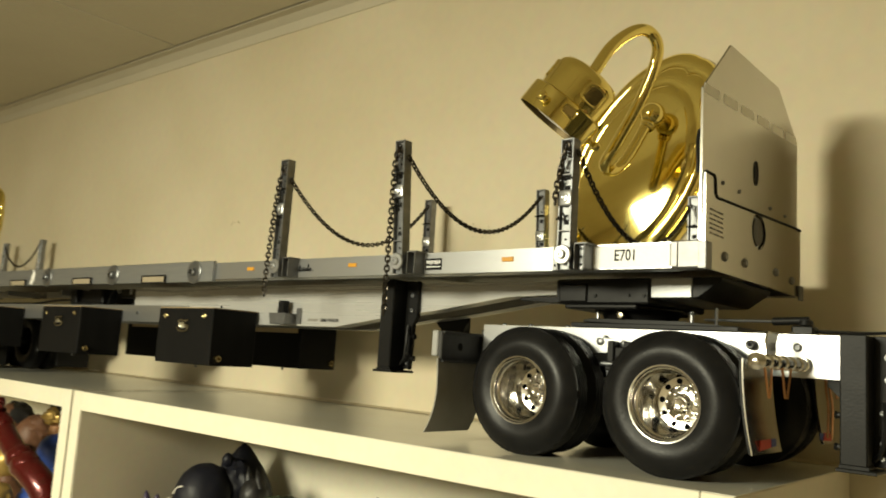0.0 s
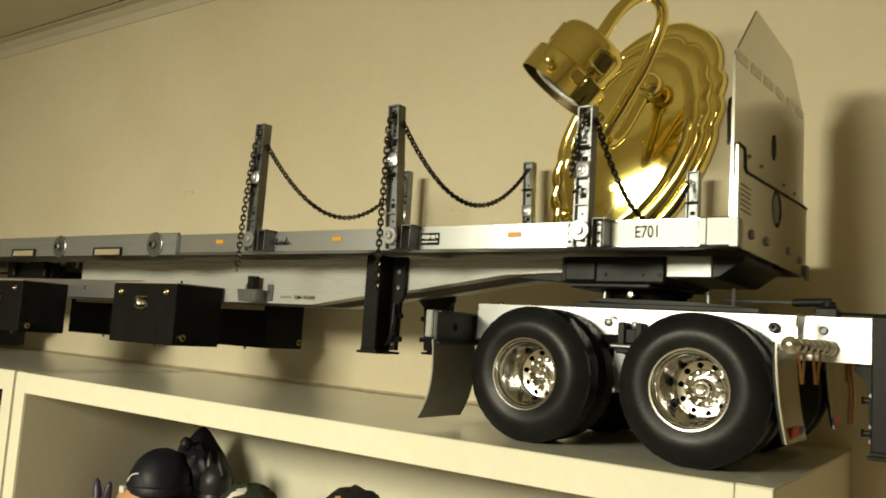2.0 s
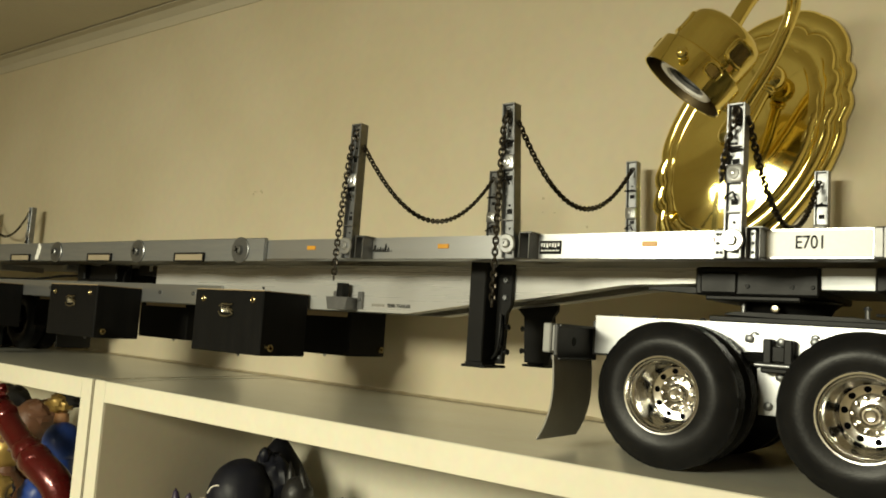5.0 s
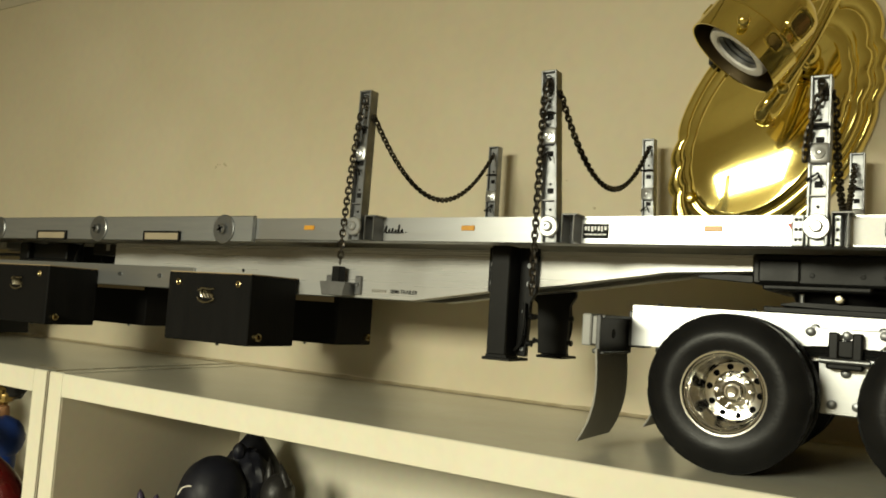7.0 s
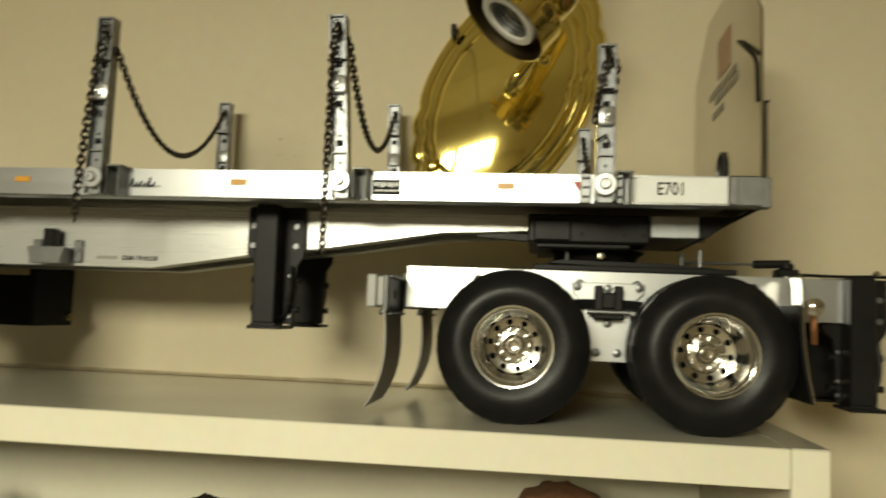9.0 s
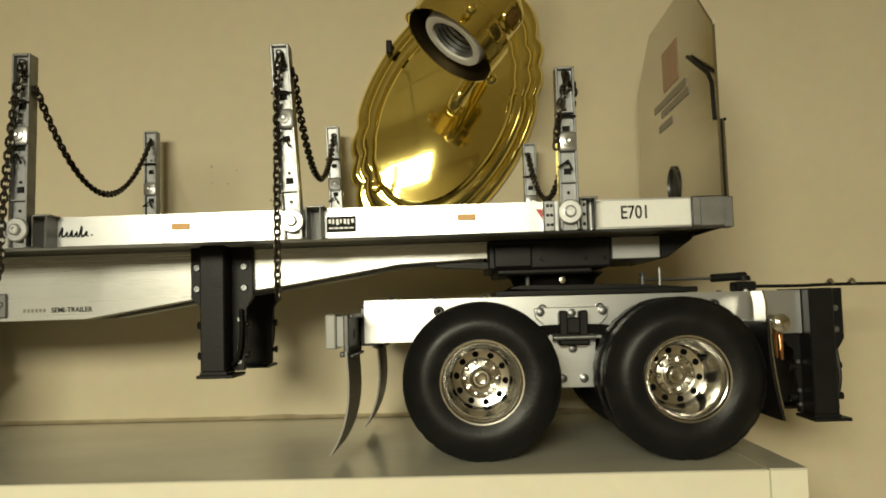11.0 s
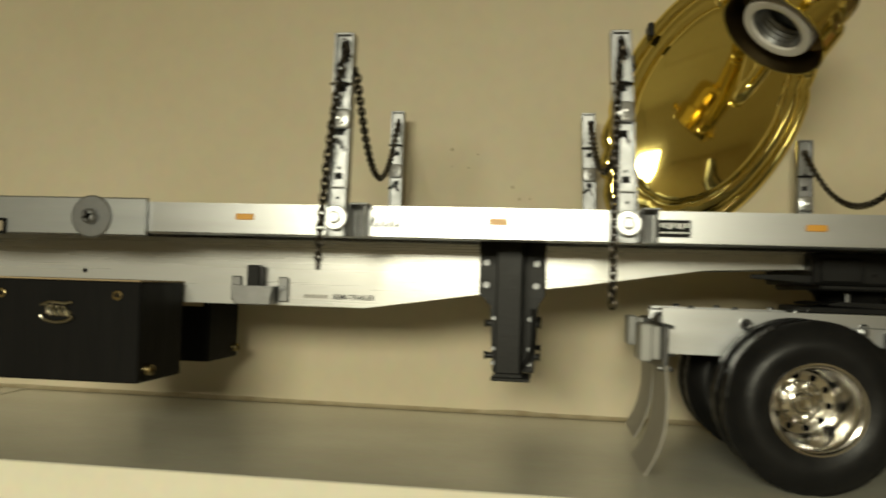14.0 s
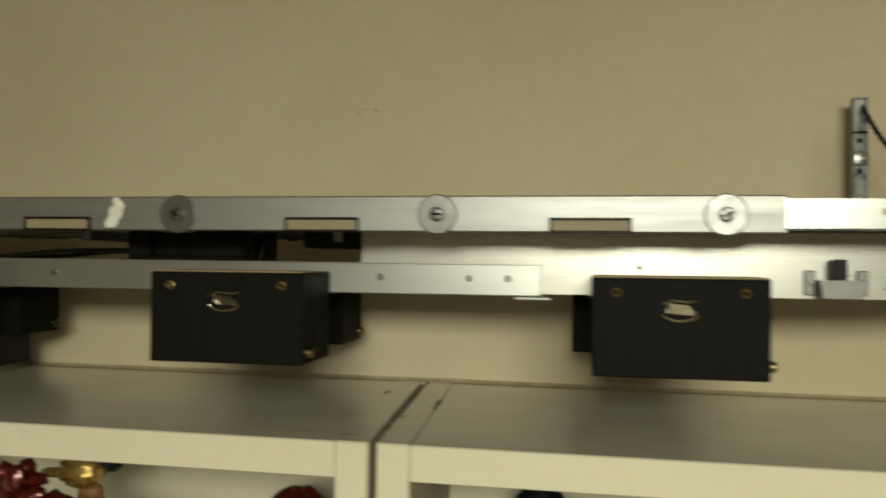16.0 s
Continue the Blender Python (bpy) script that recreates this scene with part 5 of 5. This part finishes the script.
    kb, wn = B(), B()
    for k in range(3):
        a = 2 * math.pi * k / 3
        s = side * math.cos(a) + other * math.sin(a)
        p = c - d * 0.0085 + s * (r - 0.0002)
        lathe(kb, [(0.0026, 0.0), (0.0028, 0.0012), (0.0022, 0.0022), (0.0015, 0.0028), (0.0028, 0.0038), (0.0038, 0.0056), (0.0039, 0.0068), (0.0030, 0.0088), (0.0015, 0.0098), (0.0, 0.0100)], p, s, 18)
    pieces("thumb_screw", kb, BRASS, cup_ob, "small brass knobs round the rim")
    vf = B()
    for k in range(3):
        for rr, h0, h1, ww, turn in ((r, -0.0165, -0.0090, 0.0058, -38), (r - 0.0040, -0.0395, -0.0255, 0.0080, -54)):
            a = math.radians(turn + 120 * k)
            s = side * math.cos(a) + other * math.sin(a)
            tng = d.cross(s)
            loops = []
            for grow, lift in ((1.22, -0.0004), (1.10, 0.0008), (0.96, 0.0010), (0.84, 0.0003), (0.80, -0.0008)):
                ring = []
                for q in range(20):
                    b = 2 * math.pi * q / 20
                    ex, ey = math.copysign(abs(math.cos(b)) ** 0.5, math.cos(b)), math.copysign(abs(math.sin(b)) ** 0.5, math.sin(b))
                    ang = ww * grow * ex / rr
                    ring.append((d * ((h0 + h1) / 2 + (h1 - h0) / 2 * grow * ey) + (s * math.cos(ang) + tng * math.sin(ang)) * (rr + lift)) + c)
                loops.append(ring)
            vv = [[vf.verts.new(q) for q in ring] for ring in loops]
            for a0, a1 in zip(vv, vv[1:]):
                for q in range(20):
                    vf.faces.new((a0[q], a0[(q + 1) % 20], a1[(q + 1) % 20], a1[q]))
            inner = [wn.verts.new(q + s * 0.0010) for q in loops[-1]]
            cen = wn.verts.new(c + d * (h0 + h1) / 2 + s * (rr + 0.0003))
            for q in range(20):
                wn.faces.new((inner[q], inner[(q + 1) % 20], cen))
    pieces("vent_frame", vf, BRASS, cup_ob, "raised brass frame of a vent")
    pieces("vent", wn, VENT, cup_ob, "vent fields in the cup, recess shade painted in")
    # arm
    ax = x + 0.0129
    path = smooth_path([c - d * 0.046, (ax + 0.0245, 0.0490, 0.3020), (ax + 0.0310, 0.0680, 0.3195), (ax + 0.0360, 0.0850, 0.3260), (ax + 0.0395, 0.0960, 0.3185), (ax + 0.0360, 0.1010, 0.3040), (ax + 0.0225, 0.1030, 0.2750),
                        (ax + 0.0040, 0.1030, 0.2440), (ax - 0.0070, 0.1045, 0.2290), (ax - 0.0100, 0.1130, 0.2248), (ax - 0.0078, 0.1235, 0.2268), (ax - 0.0020, 0.1330, 0.2390), (ax + 0.0050, 0.1430, 0.2610), (ax + 0.0100, 0.1490, 0.2760)], 8)
    part("arm", tube(B(), path, 0.0048, 16), BRASS, lamp, "curved brass swan-neck arm")
    ball = Vector((ax + 0.0111, 0.1510, 0.2794))
    part("ball_joint", lathe(B(), [(0.0108 * math.sin(math.pi * k / 16), -0.0108 * math.cos(math.pi * k / 16)) for k in range(17)], ball, N, 32), BRASS, plate, "round brass ball at the arm's foot")
    part("foot_post", lathe(B(), [(0.0085, 0.0), (0.0085, 0.0020), (0.0060, 0.0032), (0.0052, 0.0090), (0.0060, 0.0120), (0, 0.0120)], Vector((ball.x, WALL_Y - 0.0175, ball.z)), N, 24), BRASS, plate, "turned brass post behind the ball")
    along = Vector((-0.26, -0.30, -0.90)).normalized()
    part("collar", lathe(B(), [(0.0050, 0.0), (0.0068, 0.0005), (0.0072, 0.0020), (0.0062, 0.0032), (0.0066, 0.0046), (0.0052, 0.0056)], ball + along * 0.0090, along, 24), BRASS, plate, "turned collar under the ball")
    return lamp


wall_lamp("wall_lamp", -0.0129, "polished brass wall lamp with scalloped plate, no bulb")
wall_lamp("wall_lamp", -1.475, "second polished brass wall lamp further along the wall")

# faint marks on the wall
bm = B()
rnd = random.Random(5)
for x, z, n, s in ((-0.625, 0.227, 6, 0.006), (-0.20, 0.190, 4, 0.015), (-0.165, 0.165, 3, 0.010)):
    for k in range(n):
        px, pz, r = x + rnd.gauss(0, s), z + rnd.gauss(0, s * 0.35), rnd.uniform(0.0006, 0.0015)
        lathe(bm, [(0, 0.00035), (r, 0.0003), (r * 1.1, 0.0)], (px, WALL_Y, pz), (0, -1, 0), 8)
tagged(part("wall_smudges", bm, SMUDGE), "small brownish smudges on the cream wall", kind="stuff")

# ---- plain figurines on the shelf below ----
SH = -0.31


def lump(bm, c, sx, sy, sz, rough=0.0, seed=0, seg=28, rings=18):
    """An egg shape with an uneven skin."""
    c = Vector(c)
    rr = []
    for i in range(rings + 1):
        t = math.pi * i / rings
        if i in (0, rings):
            rr.append([bm.verts.new(c + Vector((0, 0, sz * math.cos(t))))])
            continue
        row = []
        for k in range(seg):
            a = 2 * math.pi * k / seg
            v = Vector((math.sin(t) * math.cos(a), math.sin(t) * math.sin(a), math.cos(t)))
            f = 1 + rough * noise.noise(v * 3.1 + Vector((seed, seed * 2, 0))) + rough * 0.5 * noise.noise(v * 8 + Vector((0, seed, 3)))
            row.append(bm.verts.new(c + Vector((v.x * sx, v.y * sy, v.z * sz)) * f))
        rr.append(row)
    for a, b in zip(rr, rr[1:]):
        for k in range(seg):
            j = (k + 1) % seg
            if len(a) == 1:
                bm.faces.new((a[0], b[k], b[j]))
            elif len(b) == 1:
                bm.faces.new((a[k], b[0], a[j]))
            else:
                bm.faces.new((a[k], b[k], b[j], a[j]))
    return bm


def set_index(bm, start, index):
    bm.faces.ensure_lookup_table()
    for f in bm.faces[start:]:
        f.material_index = index


def figurine(x, y, top, r, mats, label, seed=1, hair=0.62):
    """A plain bust: body, neck, head and cap in their colours, one mesh."""
    bm = B()
    lathe(bm, [(0, 0), (r * 1.5, 0), (r * 1.55, 0.01), (r * 1.3, 0.05), (r * 1.45, (top - SH) * 0.45), (r * 1.5, (top - SH) - r * 3.2), (r * 0.9, (top - SH) - r * 2.7), (r * 0.55, (top - SH) - r * 2.3), (r * 0.5, (top - SH) - r * 1.7), (0, (top - SH) - r * 1.6)],
          (x, y, SH), (0, 0, 1), 28)
    n0 = len(bm.faces)
    lump(bm, (x, y - r * 0.08, top - r * 1.15), r * 0.82, r * 0.90, r * 1.08, 0.05, seed)
    set_index(bm, n0, 1)
    n1 = len(bm.faces)
    lump(bm, (x, y + r * 0.18, top - r * hair), r * 0.92, r * 0.95, r * hair, 0.16, seed + 5)
    set_index(bm, n1, 2)
    return tagged(part("figurine", bm, mats), label, "figurine", "figurines on the lower shelf")


bm = B()
hx, hy, hz = -0.4620, 0.0670, -0.1080
lathe(bm, [(0, 0), (0.036, 0), (0.037, 0.01), (0.031, 0.05), (0.034, 0.11), (0.030, 0.145), (0.019, 0.165), (0.018, 0.190), (0, 0.192)], (hx, hy, SH), (0, 0, 1), 28)
lump(bm, (hx, hy, hz), 0.0310, 0.0330, 0.0370, 0.03, 2, 36, 24)
lathe(bm, [(0.0312, -0.006), (0.0330, -0.004), (0.0334, 0.0), (0.0322, 0.003), (0.0305, 0.004)], (hx, hy, hz - 0.0010), (0, 0, 1), 36, sy=1.06)
lump(bm, (-0.4570, 0.0900, -0.0690), 0.0060, 0.0060, 0.0085, 0.10, 6, 14, 10)
lathe(bm, [(0.046, -0.190), (0.047, -0.120), (0.043, -0.080), (0.0345, -0.046), (0.0245, -0.028), (0.0135, -0.013), (0.0075, -0.005), (0.0030, -0.001), (0, 0)], (-0.4700, 0.1220, -0.0530), (0.02, 0, 1), 32)
lump(bm, (-0.4560, 0.1000, -0.1000), 0.0260, 0.0200, 0.0330, 0.16, 8)
n0 = len(bm.faces)
lump(bm, (hx - 0.0070, hy - 0.0120, hz - 0.0150), 0.0270, 0.0265, 0.0210, 0.03, 3)
set_index(bm, n0, 1)
n0 = len(bm.faces)
tube(bm, smooth_path([Vector((hx, hy, hz)) + 0.0337 * Vector(v).normalized() for v in ((-0.32, -0.95, 0.16), (-0.20, -0.95, 0.34), (0.0, -0.95, 0.44), (0.13, -0.95, 0.46))], 5), 0.0008, 8)
box(bm, hx - 0.0150, hx - 0.0080, hy - 0.0375, hy - 0.0325, hz - 0.0060, hz + 0.0010, 0.0008)
set_index(bm, n0, 2)
tagged(part("figurine", bm, [NAVY, SKIN, PALE]), "dark navy figurine with a domed cap, tan chin and pointed cape", "figurine", "figurines on the lower shelf")
figurine(-0.3160, 0.0500, -0.0830, 0.0280, [BLACKV, PALE, GREENB], "figurine with a pale head and dark green hair", 3)
bm = B()
lathe(bm, [(0, 0), (0.020, 0), (0.021, 0.01), (0.014, 0.06), (0.019, 0.12), (0.019, 0.16), (0.009, 0.178), (0.009, 0.185), (0, 0.187)], (-0.5050, 0.0300, SH), (0, 0, 1), 24)
for dx, lean in ((-0.006, -0.2), (0.006, 0.25)):
    lathe(bm, [(0.0052, 0.0), (0.0046, 0.012), (0.0028, 0.022), (0, 0.026)], (-0.5050 + dx, 0.0300, -0.1300), (lean, 0, 1), 12)
tagged(part("figurine", bm, PURPLE), "small dark purple figurine with two raised prongs", "figurine", "figurines on the lower shelf")
bm = B()
lathe(bm, [(0, 0), (0.018, 0), (0.019, 0.01), (0.015, 0.06), (0.020, 0.13), (0.021, 0.18), (0.012, 0.205), (0.010, 0.215), (0, 0.218)], (-0.4050, 0.0900, SH), (0, 0, 1), 24)
lump(bm, (-0.4050, 0.0900, -0.1000), 0.015, 0.016, 0.019, 0.06, 21)
for dx, lean in ((-0.010, -0.15), (0.010, -0.45)):
    lathe(bm, [(0.0050, 0.0), (0.0034, 0.012), (0, 0.024)], (-0.4050 + dx, 0.0900, -0.0915), (lean, 0, 1), 12)
tagged(part("figurine", bm, BLACKV), "slim black figurine with two small horns", "figurine", "figurines on the lower shelf")
figurine(-0.2000, 0.0600, -0.0690, 0.0270, [BLACKV, SKIN, BLACKV], "figurine with a tan head and black hair", 4)
figurine(-0.1180, 0.0600, -0.0770, 0.0260, [BLACKV, SKIN, BLACKV], "shorter figurine with a tan head and black hair", 6)
figurine(0.0330, 0.0600, -0.0450, 0.0310, [BROWN, BROWN, BROWN], "reddish-brown figurine with a rough head", 7)
figurine(0.0800, 0.0700, -0.0560, 0.0280, [BLACKV, BLACKV, BLACKV], "black figurine standing beside the brown one", 8)
bm = B()
lathe(bm, [(0, 0), (0.026, 0), (0.026, 0.01), (0.014, 0.05), (0.014, 0.14), (0.015, 0.19), (0.014, 0.215), (0, 0.217)], (-0.7740, 0.0490, SH), (0, 0, 1), 28)
lump(bm, (-0.7750, 0.0490, -0.0975), 0.0240, 0.0225, 0.0245, 0.04, 9)
lump(bm, (-0.8150, 0.0450, -0.1680), 0.024, 0.020, 0.024, 0.08, 14)
n0 = len(bm.faces)
lathe(bm, [(0.009, 0), (0.008, 0.010), (0, 0.012)], (-0.7840, 0.0500, -0.0740), (0, 0, 1), 16)
set_index(bm, n0, 1)
n0 = len(bm.faces)
lump(bm, (-0.7900, 0.0500, -0.0520), 0.0165, 0.015, 0.0125, 0.25, 10)
lump(bm, (-0.8090, 0.0460, -0.0545), 0.012, 0.004, 0.0035, 0.10, 11)
set_index(bm, n0, 2)
n0 = len(bm.faces)
lump(bm, (-0.7820, 0.0600, -0.0450), 0.017, 0.013, 0.012, 0.20, 12)
lathe(bm, [(0.005, 0), (0.003, 0.014), (0, 0.026)], (-0.8000, 0.0560, -0.0480), (-0.9, 0, 0.5), 12)
set_index(bm, n0, 3)
tagged(part("figurine", bm, [BLUEV, SKIN, GOLDV, BLACKV]), "blue figurine with a small gold and black head", "figurine", "figurines on the lower shelf")
figurine(-0.6380, 0.0700, -0.0620, 0.0260, [BLACKV, REDV, REDV], "dark red figurine with a smooth round head", 13, 0.85)
figurine(-0.9330, 0.0900, -0.0640, 0.0290, [BROWN, BROWN, BROWN], "brown figurine with a round head", 11, 0.8)
figurine(-0.9000, 0.0450, -0.0980, 0.0230, [BROWN, GOLDV, BROWN], "gold-faced figurine with a brown cap", 12, 0.85)
bm = B()
lathe(bm, [(0, 0), (0.034, 0), (0.033, 0.012), (0.020, 0.03), (0.022, 0.09), (0.028, 0.13), (0.024, 0.155), (0.010, 0.165), (0, 0.166)], (-0.660, -0.004, SH), (0, 0, 1), 28)
arm = smooth_path([(-0.634, -0.012, -0.152), (-0.648, -0.022, -0.118), (-0.676, -0.029, -0.100), (-0.710, -0.031, -0.084), (-0.746, -0.031, -0.066), (-0.764, -0.032, -0.052)], 6)
tube(bm, arm[:14], 0.0165, 18)
tube(bm, arm[11:], 0.0130, 18)
for k, (f, r) in enumerate(((0.04, 0.0190), (0.46, 0.0168), (0.56, 0.0150), (0.90, 0.0140))):
    lump(bm, arm[int(f * (len(arm) - 1))], r * 1.2, r, r, 0.12, 30 + k, 20, 14)
rnd = random.Random(17)
for k in range(16):
    q = Vector((-0.776, -0.034, -0.0440)) + Vector((rnd.uniform(-0.018, 0.016), rnd.uniform(-0.010, 0.010), rnd.uniform(-0.014, 0.013)))
    lump(bm, q, rnd.uniform(0.004, 0.0075), rnd.uniform(0.004, 0.006), rnd.uniform(0.004, 0.008), 0.3, 40 + k, 12, 8)
lump(bm, (-0.662, -0.004, -0.150), 0.022, 0.024, 0.026, 0.12, 5)
tagged(part("figurine", bm, REDV), "dark glossy red figurine with one raised limb", "figurine", "figurines on the lower shelf")
figurine(-0.9900, 0.0800, -0.0500, 0.0280, [REDV, BROWN, BLACKV], "dark red figurine with a black cap", 25, 0.85)
figurine(-0.8200, -0.0020, -0.1390, 0.0190, [BLACKV, GOLDV, GOLDV], "small figurine with a smooth pale gold head", 27, 0.8)
